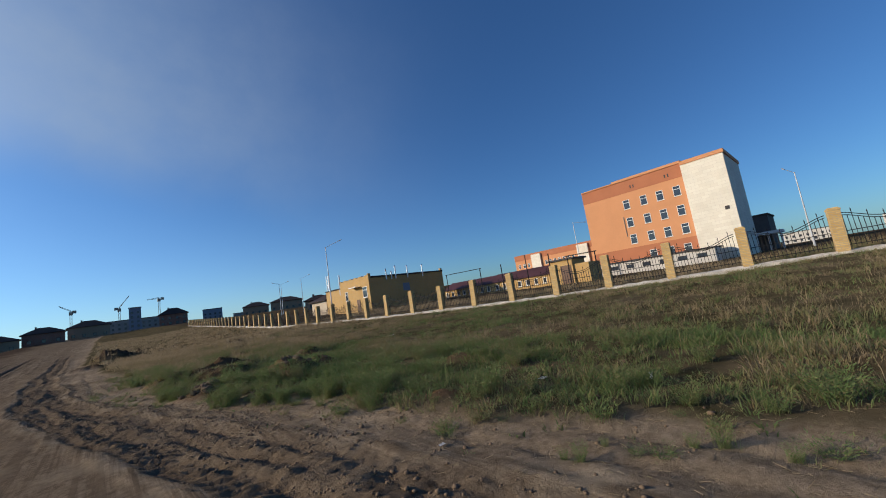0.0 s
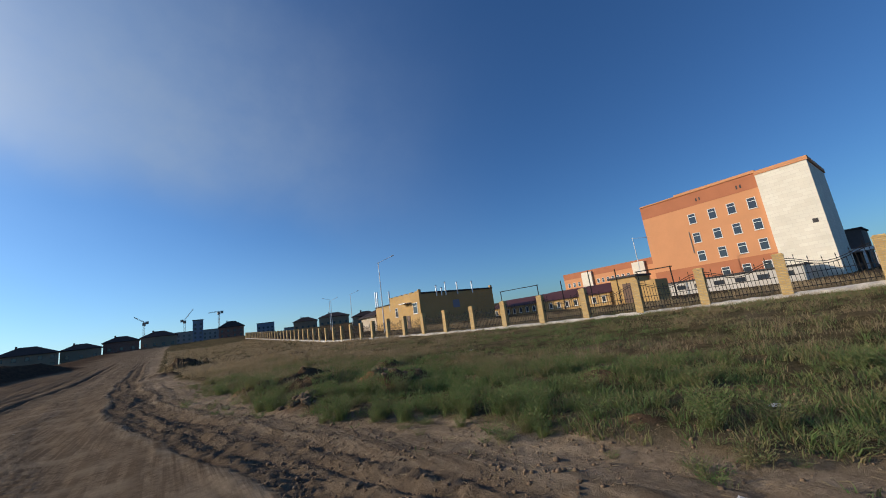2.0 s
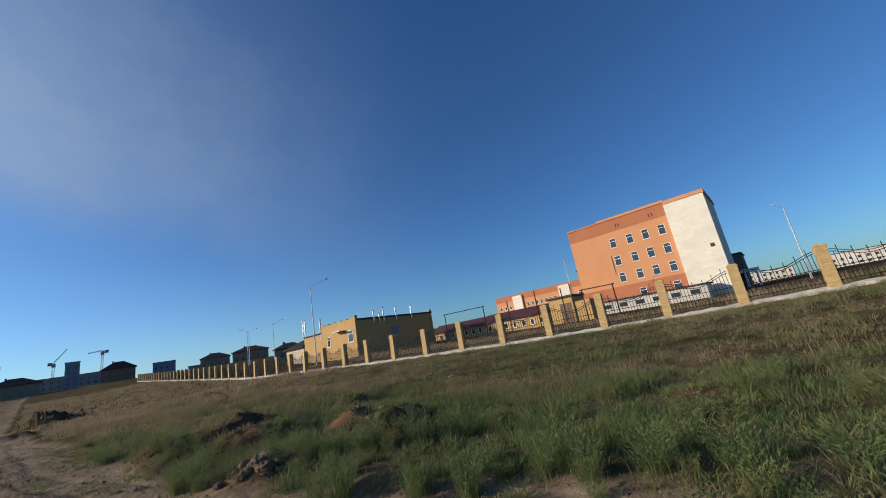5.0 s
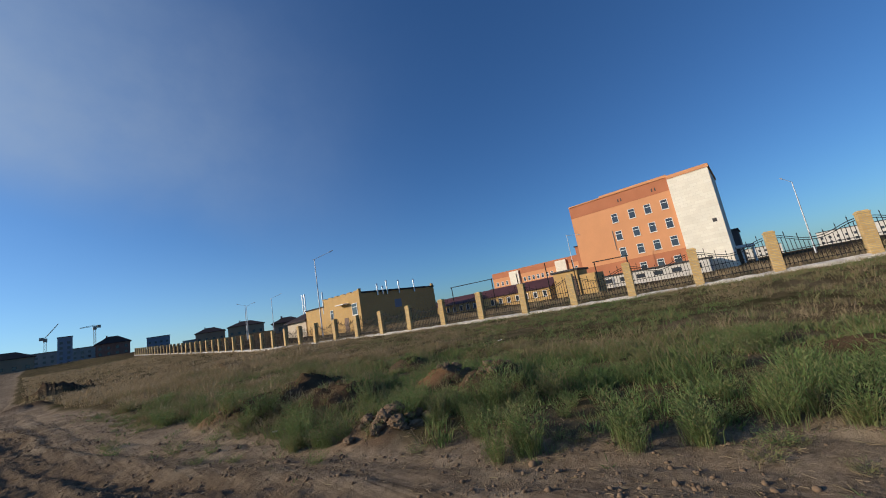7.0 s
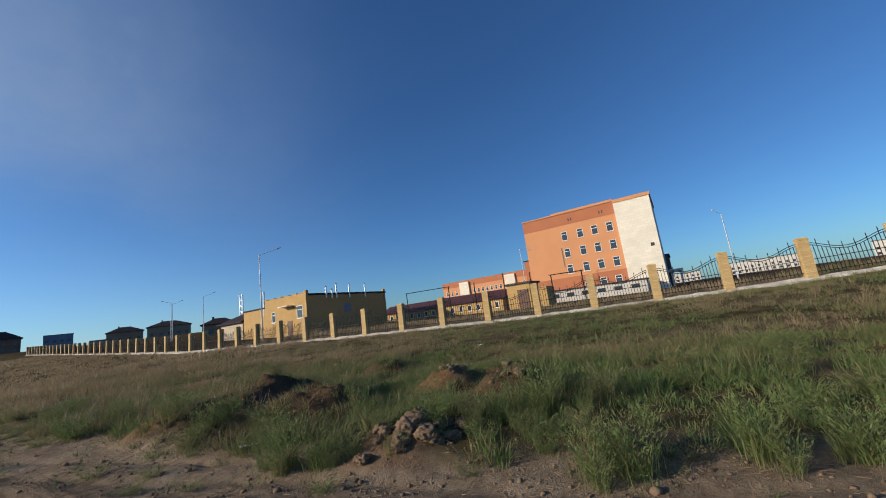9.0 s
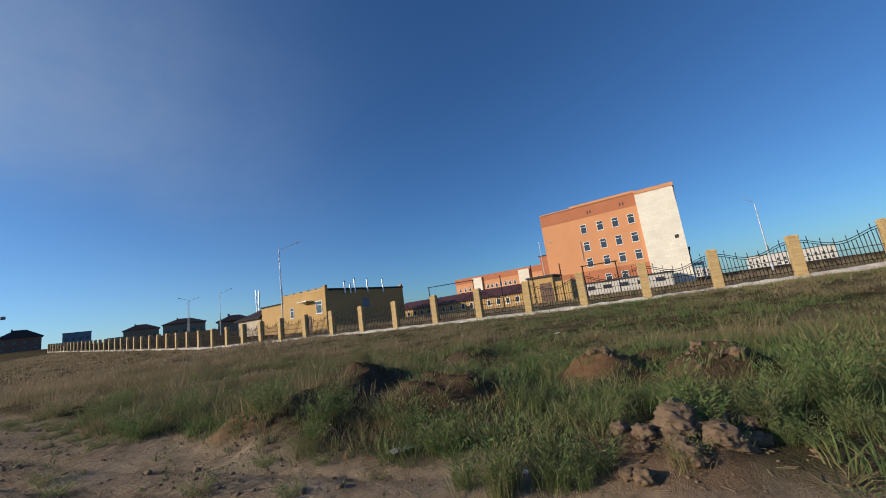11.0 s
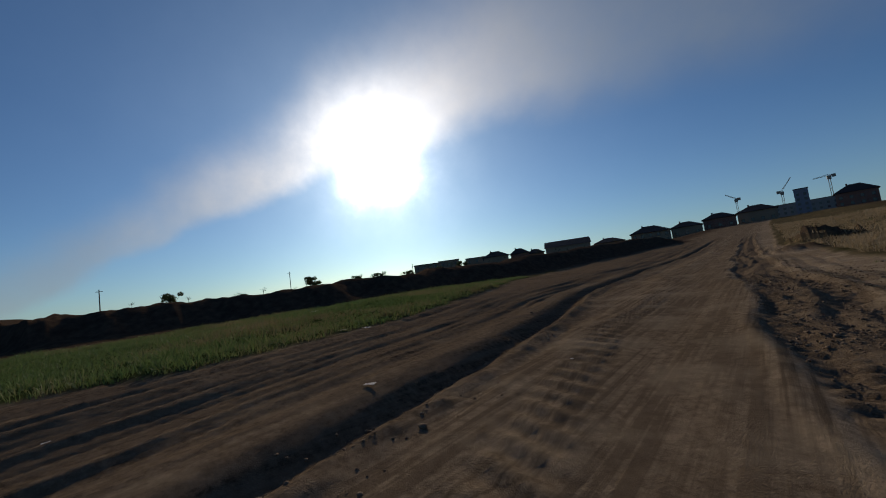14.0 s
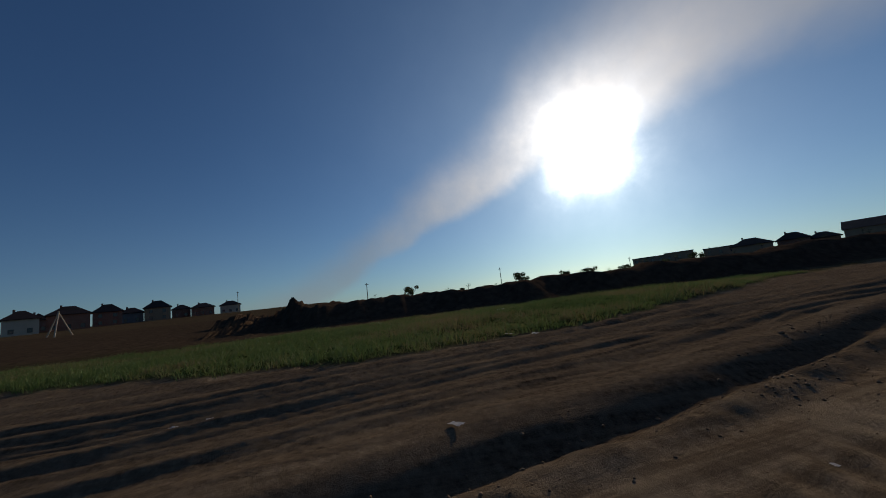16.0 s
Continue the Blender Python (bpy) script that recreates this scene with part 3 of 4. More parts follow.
def build_fence():
    pil, pan = make_pillar(), make_panel()
    line = []
    y = 3.17
    for i in range(N_FRONT + 1):
        line.append(y)
        y += PITCH / math.hypot(1.0, fence_x(y + 1.75) - fence_x(y + 0.75))
    y = 3.17
    for i in range(N_BACK):
        y -= PITCH / math.hypot(1.0, fence_x(y - 0.75) - fence_x(y - 1.75))
        line.insert(0, y)
    for i, y in enumerate(line[:-1]):
        x, z = fence_x(y), fence_z(y)
        step = Vector((fence_x(line[i + 1]) - x, line[i + 1] - y, fence_z(line[i + 1]) - z))
        turn = math.degrees(math.atan2(-step.x, step.y))
        m = pose(x + random.uniform(-0.02, 0.02), y, z, random.uniform(-0.8, 0.8), random.uniform(-0.6, 0.6), turn)
        if i == 0:
            pil.matrix_world = m
        else:
            copy_thing(pil, m)
        if i < len(line) - 2:
            m = pose(x, y, z, math.degrees(math.atan2(step.z, math.hypot(step.x, step.y))), 0, turn)
            if i == 0:
                pan.matrix_world = m
            else:
                copy_thing(pan, m)
    # plinth: rough stone footing, one run under the whole fence
    bm = bmesh.new()
    r = random.Random(5)
    prev = None
    for y in np.arange(line[0] - 1, line[-2] + 0.4, 0.45):
        x, z = fence_x(y), fence_z(y)
        ring = [bm.verts.new((x + dx + r.uniform(-0.03, 0.03), y, z + dz + r.uniform(-0.035, 0.035))) for dx, dz in ((-0.34, -0.9), (-0.30, 0.03), (-0.05, 0.10), (0.28, 0.09), (0.32, -0.9))]
        if prev:
            for a in range(4):
                bm.faces.new((prev[a], ring[a], ring[a + 1], prev[a + 1]))
        prev = ring
    bmesh.ops.recalc_face_normals(bm, faces=bm.faces)
    tagged(part("fence_plinth", bm, M_PLINTH), "rough whitewashed stone plinth under the iron fence", "plinth", kind="structure")


build_fence()


# ---- windows ----
def window_part(parent, x, yc, zc, w, h, face=-1, split=True, sill=True, lit=M_WHITE):
    """A window in a wall that faces -x (face -1): recessed pane, white frame, sill."""
    f = boxpart("window", lit, parent, 0, 0.001, 0, 0.001, 0, 0.001)
    bm = bmesh.new()
    t = 0.09
    x0, x1 = x - 0.05, x + 0.12
    box(bm, x0, x1, yc - w / 2, yc + w / 2, zc - h / 2, zc - h / 2 + t)
    box(bm, x0, x1, yc - w / 2, yc + w / 2, zc + h / 2 - t, zc + h / 2)
    box(bm, x0, x1, yc - w / 2, yc - w / 2 + t, zc - h / 2 + t, zc + h / 2 - t)
    box(bm, x0, x1, yc + w / 2 - t, yc + w / 2, zc - h / 2 + t, zc + h / 2 - t)
    if split:
        box(bm, x0 + 0.02, x1, yc - w / 2 + t, yc + w / 2 - t, zc + h * 0.16, zc + h * 0.16 + t)
    bm.to_mesh(f.data)
    bm.free()
    part("pane", box(bmesh.new(), x - 0.005, x + 0.02, yc - w / 2 + t, yc + w / 2 - t, zc - h / 2 + t, zc + h / 2 - t), M_GLASS, f)
    if sill:
        part("sill", box(bmesh.new(), x - 0.16, x + 0.02, yc - w / 2 - 0.08, yc + w / 2 + 0.08, zc - h / 2 - 0.07, zc - h / 2), lit, f)
    return f


# ---- hospital-like block, orange and cream ----
def build_block():
    e = empty("institution_building", (0, 0, 0), "five-storey orange rendered block with cream end wall", "building")
    X, g = 86.0, 0.5
    boxpart("wall", M_ORANGE, e, X, X + 16, 17.7, 38.9, 5.9, 18.2, label="orange rendered wall")
    boxpart("base_wall", M_RUST, e, X + 0.004, X + 16, 17.7, 38.9, g, 5.9, label="brick-red ground storey wall")
    boxpart("attic_band", M_RUST, e, X - 0.05, X + 16, 17.7, 38.9, 18.2, 20.95, label="brick-red attic band")
    part("parapet", box(box(bmesh.new(), X - 0.25, X + 16.2, 17.6, 31.5, 20.95, 21.5, 0.03), X - 0.25, X + 16.2, 31.5, 38.9, 20.95, 21.2, 0.03), M_ORANGE, e)
    boxpart("end_wall", M_CREAM, e, X - 0.6, X + 16.4, 10.6, 17.66, g, 20.35, label="cream block end wall, windowless")
    boxpart("end_parapet", M_ORANGE, e, X - 0.75, X + 16.5, 10.4, 17.7, 20.35, 21.1, 0.03)
    part("vent", box(box(bmesh.new(), X - 0.66, X - 0.58, 11.55, 12.25, 9.6, 10.3), X - 0.7, X - 0.56, 11.7, 12.1, 9.75, 10.15), M_SLATE, e, "small square dark vent")
    cols = (29.3, 25.7, 22.5, 19.3)
    for zc, hh in ((15.6, 2.1), (11.55, 2.1), (7.75, 2.1)):
        for yc in cols:
            window_part(e, X, yc, zc, 1.35, hh)
    for yc in (26.0, 22.7, 19.6):
        window_part(e, X + 0.004, yc, 3.8, 1.35, 1.9)
    for yc in (27.6, 27.0, 20.7, 20.1):
        part("vent_slot", box(bmesh.new(), X - 0.09, X - 0.04, yc, yc + 0.25, 18.9, 19.6), M_SLATE, e)
    part("drainpipe", tube(bmesh.new(), (X - 0.08, 30.5, 8.5), (X - 0.08, 30.5, 13.0), 0.07), M_GREY, e)
    # low white annex in front
    a = empty("annex_building", (0, 0, 0), "low white rendered annex with small dark windows", "building")
    boxpart("wall", M_PALE, a, 78.0, 84.0, 14.0, 37.0, 0.5, 2.9)
    boxpart("roof", M_SLATE, a, 77.7, 84.3, 13.7, 37.3, 2.9, 3.15, 0.03)
    for k in range(7):
        window_part(a, 78.0, 16 + k * 3.1, 1.9, 1.5, 0.8, split=False, sill=False, lit=M_SLATE)
    # dark gabled hall beside the cream wall, with a white porch
    h = empty("hall_building", (0, 0, 0), "dark clad hall beside the cream end wall", "building")
    boxpart("wall", M_SLATE, h, 125.0, 140.0, 10.0, 30.0, 0.6, 9.8)
    boxpart("roof", M_TAR, h, 124.7, 140.3, 9.7, 30.3, 9.8, 10.2, 0.03)
    boxpart("porch_beam", M_WHITE, h, 118.0, 124.9, 7.5, 13.0, 4.6, 5.3, 0.03, label="white canopy")
    for yy in (7.9, 10.2, 12.6):
        part("column", tube(bmesh.new(), (118.4, yy, 0.5), (118.4, yy, 4.6), 0.22), M_WHITE, h)
    # farther orange wing
    w = empty("wing_building", (0, 0, 0), "long orange rendered wing with cream bays", "building")
    WX = 130.0
    boxpart("wall", M_ORANGE, w, WX, WX + 12, 52.0, 93.2, 1.0, 11.3)
    boxpart("attic_band", M_RUST, w, WX - 0.05, WX + 12, 52.0, 93.3, 11.3, 13.6)
    for y0, y1 in ((80.3, 84.6), (60.2, 64.4)):
        boxpart("bay", M_CREAM, w, WX - 0.8, WX + 2, y0, y1, 1.0, 12.9, label="cream bay")
    for zc in (5.2, 8.9):
        for k in range(7):
            window_part(w, WX, 66.6 + k * 1.95, zc, 1.1, 1.7, sill=False)
        for yc in (86.6, 88.8, 91.2, 54.5, 57.0):
            window_part(w, WX, yc, zc, 1.1, 1.7, sill=False)
    k = empty("stair_block", (0, 0, 0), "brick-red stair block with white side beside the wing", "building")
    boxpart("wall", M_RUST, k, 118.0, 126.0, 46.0, 51.5, 1.0, 15.0)
    boxpart("side_panel", M_WHITE, k, 117.9, 118.0, 46.2, 48.6, 10.5, 14.6)
    boxpart("roof", M_TAR, k, 117.7, 126.3, 45.7, 51.8, 15.0, 15.3)


build_block()


# ---- low ochre sheds with brown roofs behind the fence ----
def gable(bm, x0, x1, y0, y1, z0, z1, over=0.4, along="y"):
    if along == "y":
        xm = (x0 + x1) / 2
        pts = [(x0 - over, y0 - over, z0), (x1 + over, y0 - over, z0), (xm, y0 - over, z1), (x0 - over, y1 + over, z0), (x1 + over, y1 + over, z0), (xm, y1 + over, z1)]
    else:
        ym = (y0 + y1) / 2
        pts = [(x0 - over, y1 + over, z0), (x0 - over, y0 - over, z0), (x0 - over, ym, z1), (x1 + over, y1 + over, z0), (x1 + over, y0 - over, z0), (x1 + over, ym, z1)]
    v = [bm.verts.new(p) for p in pts]
    for f in ((0, 2, 1), (3, 4, 5), (0, 3, 5, 2), (1, 2, 5, 4), (0, 1, 4, 3)):
        bm.faces.new([v[i] for i in f])
    bmesh.ops.recalc_face_normals(bm, faces=bm.faces)
    return bm


def hip(bm, x0, x1, y0, y1, z0, z1, over=0.6):
    lx, ly = x1 - x0, y1 - y0
    xm, ym = (x0 + x1) / 2, (y0 + y1) / 2
    if ly >= lx:
        r0, r1 = (xm, y0 + lx * 0.45, z1), (xm, y1 - lx * 0.45, z1)
    else:
        r0, r1 = (x0 + ly * 0.45, ym, z1), (x1 - ly * 0.45, ym, z1)
    c = [(x0 - over, y0 - over, z0), (x1 + over, y0 - over, z0), (x1 + over, y1 + over, z0), (x0 - over, y1 + over, z0)]
    v = [bm.verts.new(p) for p in c + [(p[0], p[1], z0 + 0.18) for p in c] + [r0, r1]]
    fs = [(3, 2, 1, 0), (0, 1, 5, 4), (1, 2, 6, 5), (2, 3, 7, 6), (3, 0, 4, 7)]
    fs += [(4, 5, 8), (5, 6, 9, 8), (6, 7, 9), (7, 4, 8, 9)] if ly >= lx else [(7, 4, 8), (4, 5, 9, 8), (5, 6, 9), (6, 7, 8, 9)]
    for f in fs:
        bm.faces.new([v[i] for i in f])
    bmesh.ops.recalc_face_normals(bm, faces=bm.faces)
    return bm


def build_sheds():
    for y0, y1, x in ((36.0, 50.5, 60.0), (51.5, 67.0, 62.0)):
        e = empty("long_shed", (0, 0, 0), "long low ochre shed with a brown sheet roof", "building", "sheds behind the fence")
        boxpart("wall", M_YELLOW, e, x, x + 7, y0, y1, 0.3, 2.75)
        part("roof", gable(bmesh.new(), x, x + 7, y0, y1, 2.75, 4.5), M_ROOF, e)
        n = int((y1 - y0) / 1.9)
        for k in range(n):
            window_part(e, x, y0 + 1.2 + k * 1.9, 1.75, 0.8, 1.1, split=False)
    e = empty("guard_house", (0, 0, 0), "small square ochre brick guard house with a dark doorway", "building")
    boxpart("wall", M_YELLOW, e, 56.0, 60.5, 29.2, 33.2, 0.3, 4.5)
    boxpart("roof", M_SLATE, e, 55.7, 60.8, 28.9, 33.5, 4.5, 4.8, 0.03)
    boxpart("door", M_DOOR, e, 55.93, 56.06, 29.5, 31.4, 0.6, 3.6)
    boxpart("side_bay", M_YELLOW, e, 56.3, 60.4, 26.6, 29.2, 0.3, 3.6)
    # gas-pipe frames on posts
    for ys, zt in (((33.4, 40.2), 4.7), ((17.1, 20.3), 4.0)):
        p = empty("pipe_frame", (0, 0, 0), "dark steel posts carrying a thin overhead pipe", "pipe frame")
        for y in ys:
            part("post", tube(bmesh.new(), (38, y, 0.2), (38, y, zt), 0.06), M_IRON, p)
        part("pipe", tube(bmesh.new(), (38, ys[0] - 0.2, zt - 0.08), (38, ys[1] + 0.2, zt - 0.02), 0.05), M_IRON, p)
    for y, zt in ((29.7, 4.6), (25.8, 5.1), (22.6, 4.7)):
        tagged(part("steel_post", tube(bmesh.new(), (38, y, 0.2), (38, y, zt), 0.06), M_IRON), "thin dark steel post standing in bare yard", "post", "posts in the yard")


build_sheds()


# ---- ochre boiler house ----
def build_boiler_house():
    e = empty("boiler_house", (0, 0, 0), "flat-roofed ochre brick boiler house with steel flues", "building")
    X, Y = 35.6, 58.4
    boxpart("wall", M_YELLOW, e, X, 54.0, Y, 69.6, 0.2, 7.0)
    boxpart("wall", M_YELLOW, e, X + 0.3, 50.0, 69.6, 77.0, 0.2, 6.2)
    # parapet with stepped merlons on the road side
    bm = bmesh.new()
    box(bm, X - 0.02, X + 0.38, Y - 0.02, 69.6, 7.0, 7.45, 0.02)
    for k in range(6):
        box(bm, X - 0.03, X + 0.39, Y + 0.4 + k * 2.0, Y + 1.5 + k * 2.0, 7.45, 7.62, 0.02)
    part("parapet", bm, M_YELLOW, e)
    boxpart("roof_edge", M_TAR, e, X + 0.4, 54.2, Y - 0.15, 69.4, 7.0, 7.3, 0.02, label="black felt roof edge")
    boxpart("corner_pier", M_YELLOW, e, X - 0.05, X + 0.45, Y - 0.06, Y + 0.4, 0.2, 7.85, 0.02)
    boxpart("corner_pier", M_YELLOW, e, 53.6, 54.1, Y - 0.06, Y + 0.4, 0.2, 7.75, 0.02)
    boxpart("roof_edge", M_TAR, e, X + 0.2, 50.2, 69.65, 77.2, 6.2, 6.45, 0.02)
    for x, h in ((39.4, 8.3), (41.6, 8.8), (44.5, 8.7), (48.4, 8.7), (40.6, 7.8)):
        f = part("flue", tube(bmesh.new(), (x, Y - 0.22, 6.4), (x, Y - 0.22, h), 0.13, n=10), M_STEEL, e, "shiny steel flue pipe")
        part("flue_cap", tube(bmesh.new(), (x, Y - 0.22, h), (x, Y - 0.22, h + 0.18), 0.2, 0.06, n=10), M_STEEL, f)
    part("flue", tube(bmesh.new(), (X + 0.4, 70.5, 5), (X + 0.4, 70.5, 9.2), 0.16, n=10), M_STEEL, e)
    window_part(e, X, 60.1, 4.6, 1.5, 2.0)
    window_part(e, X, 67.2, 4.4, 1.0, 1.8)
    part("canopy", box(bmesh.new(), X - 1.2, X, 61.6, 64.2, 5.7, 5.85, 0.02), M_WHITE, e, "white door canopy")
    boxpart("door", M_DOOR, e, X - 0.06, X + 0.05, 62.2, 63.4, 0.8, 3.4)
    bm = bmesh.new()
    box(bm, 43.2, 44.8, Y - 0.05, Y + 0.05, 3.9, 5.4)
    part("window_side", bm, M_BLUEGREY, e, "blue-grey shuttered window")
    # twin chimneys on the far side
    c = empty("twin_chimney", (0, 0, 0), "pair of tall shiny steel chimneys with bracing", "chimney")
    for dy in (0.0, 1.1):
        part("stack", tube(bmesh.new(), (44.0, 92.0 + dy, 0.8), (44.0, 92.0 + dy, 11.6), 0.16, n=12), M_STEEL, c)
    for z in (7.0, 8.4, 9.8):
        part("brace", tube(bmesh.new(), (44.0, 92.0, z), (44.0, 93.1, z + 0.9), 0.05), M_STEEL, c)
    s = empty("roofed_shed", (0, 0, 0), "small dark-roofed shed past the boiler house", "building")
    boxpart("wall", M_BEIGE, s, 36.5, 43, 78.5, 86.5, 0.5, 4.6)
    part("roof", hip(bmesh.new(), 36.5, 43, 78.5, 86.5, 4.6, 6.6), M_DARKROOF, s)


build_boiler_house()


# ---- street lamps ----
def street_lamp(x, y, h, arm, label="tall grey steel street lamp with a single arm"):
    z = zat(x, y)
    e = empty("street_lamp", (x, y, z), label, "street lamp", "street lamps")
    part("base", tube(bmesh.new(), (0, 0, -0.1), (0, 0, 0.9), 0.13, n=10), M_POLE, e)
    part("pole", tube(bmesh.new(), (0, 0, 0.9), (0, 0, h), 0.095, 0.055, n=10), M_POLE, e)
    if arm:
        a = Vector(arm)
        part("arm", tube(bmesh.new(), (-a.x * 0.1, -a.y * 0.1, h - 0.1), (a.x, a.y, h + a.z), 0.035, n=8), M_POLE, e)
        part("lamp_head", tube(bmesh.new(), a * 0.96 + Vector((0, 0, h)), a * 1.18 + Vector((0, 0, h + 0.02)), 0.11, 0.05, n=8), M_POLE, e)
    else:
        part("lamp_head", box(bmesh.new(), -0.22, 0.22, -0.34, 0.34, h, h + 0.22, 0.05), M_POLE, e)
    return e


street_lamp(27.0, 56.4, 11.8, (1.7, -1.7, 0.75))
street_lamp(43.5, 109.0, 10.5, (1.7, -1.7, 0.75))
street_lamp(44.5, 129.0, 10.0, (1.7, -1.7, 0.75))
street_lamp(41.5, 122.0, 10.0, (-1.5, 1.2, 0.6))
street_lamp(67.0, 1.6, 9.9, (-0.5, 0.9, 0.7), "slim pale street lamp with a short head")
street_lamp(72.0, 35.6, 12.2, (1.0, -2.0, -0.4))


# ---- far houses, blocks and cranes ----
def far_house(x, y, w, h, roof="hip", mat=None, dark=None, label="", turn=None, group="houses of the village"):
    """A two-storey house that faces the walk: walls, roof, windows, chimney."""
    z = zat(x, y) - 0.4
    ang = math.degrees(math.atan2(y - 15, x)) if turn is None else turn
    e = empty("house" if roof != "flat" else "block_building", (x, y, z), label or "two-storey rendered house with a dark hipped roof", "house" if roof != "flat" else "building", group, ang)
    d = max(7.0, w * 0.8)
    wall_h = h if roof == "flat" else h * 0.64
    mat = mat or M_BEIGE
    boxpart("wall", mat, e, 0, d, -w / 2, w / 2, 0, wall_h)
    if roof == "hip":
        part("roof", hip(bmesh.new(), 0, d, -w / 2, w / 2, wall_h, h), dark or M_DARKROOF, e)
        part("chimney", box(bmesh.new(), d * 0.5, d * 0.5 + 0.6, w * 0.16, w * 0.16 + 0.6, h * 0.8, h + 0.5), M_REDBRICK, e)
    elif roof == "gable":
        part("roof", gable(bmesh.new(), 0, d, -w / 2, w / 2, wall_h, h, 0.5), dark or M_DARKROOF, e)
    else:
        boxpart("roof", M_TAR, e, -0.2, d + 0.2, -w / 2 - 0.2, w / 2 + 0.2, wall_h, wall_h + 0.35, 0.02)
    rows = max(1, int(wall_h / 2.9))
    n = max(2, int(w / 3.2))
    for r in range(rows):
        for k in range(n):
            window_part(e, -0.002, -w / 2 + (k + 0.5) * w / n, 1.7 + r * 2.8, 1.2, 1.4, split=False, sill=False, lit=M_SLATE)
    return e


S = 1.3
FAR = [(-107, 121, 13, 4.4, "flat", M_FAR), (-100, 127, 11, 4.9, "flat", M_FAR), (-94, 138, 12, 4.6, "flat", M_FAR), (-79, 130, 12, 6.2, "hip", M_FAR), (-74, 139, 9, 6.2, "hip", M_REDBRICK),
       (-71, 146, 8.5, 4.8, "hip", M_FAR), (-56, 142, 20, 7.0, "gable", M_FAR), (-49, 166, 14, 5.2, "hip", M_FAR), (-33, 160, 16, 7.6, "hip", M_FAR), (-23, 167, 12, 6.6, "hip", M_FAR),
       (-14, 173, 12, 7.0, "hip", M_REDBRICK), (-4, 183, 14, 8.0, "hip", M_FAR), (22, 201, 13, 10.0, "hip", M_REDBRICK), (56, 204, 15, 8.2, "hip", M_FAR), (63, 181, 18, 8.0, "hip", M_FAR), (57, 129, 9, 5.2, "hip", M_FAR)]
for x, y, w, h, roof, mat in FAR:
    k = S if (x, y) != (57, 129) else 1.0
    h += 1.6 if x < -30 else 0.4
    far_house(-2 + (x + 2) * k, 13 + (y - 13) * k, w, h, roof, mat, label={"flat": "long flat-roofed unfinished block", "gable": "wide house with a dark gabled roof"}.get(roof, "two-storey rendered house with a dark hipped roof"))
WEST = [(-95, -44, 8, 8.2, M_BEIGE), (-109, -50, 5, 7.5, M_REDBRICK), (-103, -41, 11, 9.0, M_REDBRICK), (-115, -40, 9, 9.2, M_REDBRICK), (-126, -40, 8.5, 7.2, M_GREY), (-124, -33, 9.5, 9.4, M_FAR), (-140, -33, 8, 7.0, M_REDBRICK), (-137, -26, 10, 6.8, M_REDBRICK), (-148, -21, 10, 7.2, M_BEIGE)]
for x, y, w, h, mat in WEST:
    far_house(-3 + (x + 3) * 1.6, 16 + (y - 16) * 1.6, w * 0.98, h * 1.0, "hip", mat)
far_house(16, 332, 32, 10.0, "flat", M_GREY, label="long pale apartment block under construction", group="far blocks")
far_house(15, 305, 6.0, 16.0, "flat", M_BLUEGREY, label="dark blue-grey concrete silo tower", group="far blocks")
far_house(63, 336, 13, 11.0, "flat", M_BLUEGREY, label="far blue-grey slab apartment block", group="far blocks")
far_house(82, 330, 12, 5.0, "flat", M_GREY, label="low grey block beside the slab", group="far blocks")
for x, y, w, h in ((300, -40, 40, 8), (320, 8, 26, 7), (280, -110, 60, 8.5), (250, -190, 70, 8)):
    far_house(x, y, w, h, "flat", M_PALE, label="pale apartment block beyond the yard", group="far blocks")


def tower_crane(x, y, h, jib, up):
    z = zat(x, y)
    e = empty("tower_crane", (x, y, z), "tower crane with a lattice jib over the village", "crane", "tower cranes")
    bm = bmesh.new()
    for dx in (-0.8, 0.8):
        for dy in (-0.8, 0.8):
            tube(bm, (dx * 0.6, dy * 0.6, 0), (dx * 0.6, dy * 0.6, h), 0.10, n=4)
    for k in range(int(h / 2)):
        tube(bm, (-0.48, -0.48, 2 * k), (0.48, -0.48, 2 * k + 2), 0.07, n=4)
    part("mast", bm, M_CRANE, e)
    bm = bmesh.new()
    j = Vector((jib, 0, up))
    for off in (Vector((0, 0, 0)), Vector((0, 0, 0.8))):
        tube(bm, Vector((0, 0, h)) + off, Vector((0, 0, h)) + j + off * 0.3, 0.10, n=4)
    for k in range(8):
        tube(bm, Vector((0, 0, h)) + j * (k / 8), Vector((0, 0, h + 0.7)) + j * ((k + 0.5) / 8), 0.09, n=4)
    part("jib", bm, M_CRANE, e)
    part("counterweight", box(tube(bmesh.new(), (0, 0, h + 0.3), (-jib * 0.3, 0, h + 0.3), 0.16, n=4), -abs(jib) * 0.3 - 0.9, -abs(jib) * 0.3 + 0.9, -0.8, 0.8, h - 1.2, h + 0.6) if jib > 0 else box(tube(bmesh.new(), (0, 0, h + 0.3), (-jib * 0.3, 0, h + 0.3), 0.16, n=4), -jib * 0.3 - 0.9, -jib * 0.3 + 0.9, -0.8, 0.8, h - 1.2, h + 0.6), M_CRANE, e)
    part("cab", box(bmesh.new(), -0.9, 0.9, -1.2, 1.2, h - 2.2, h - 0.2), M_CRANE, e)


tower_crane(-15, 340, 20, -5.5, 4)
tower_crane(8.5, 340, 19, 5.5, 8)
tower_crane(30.5, 340, 23, -7.0, -0.6)


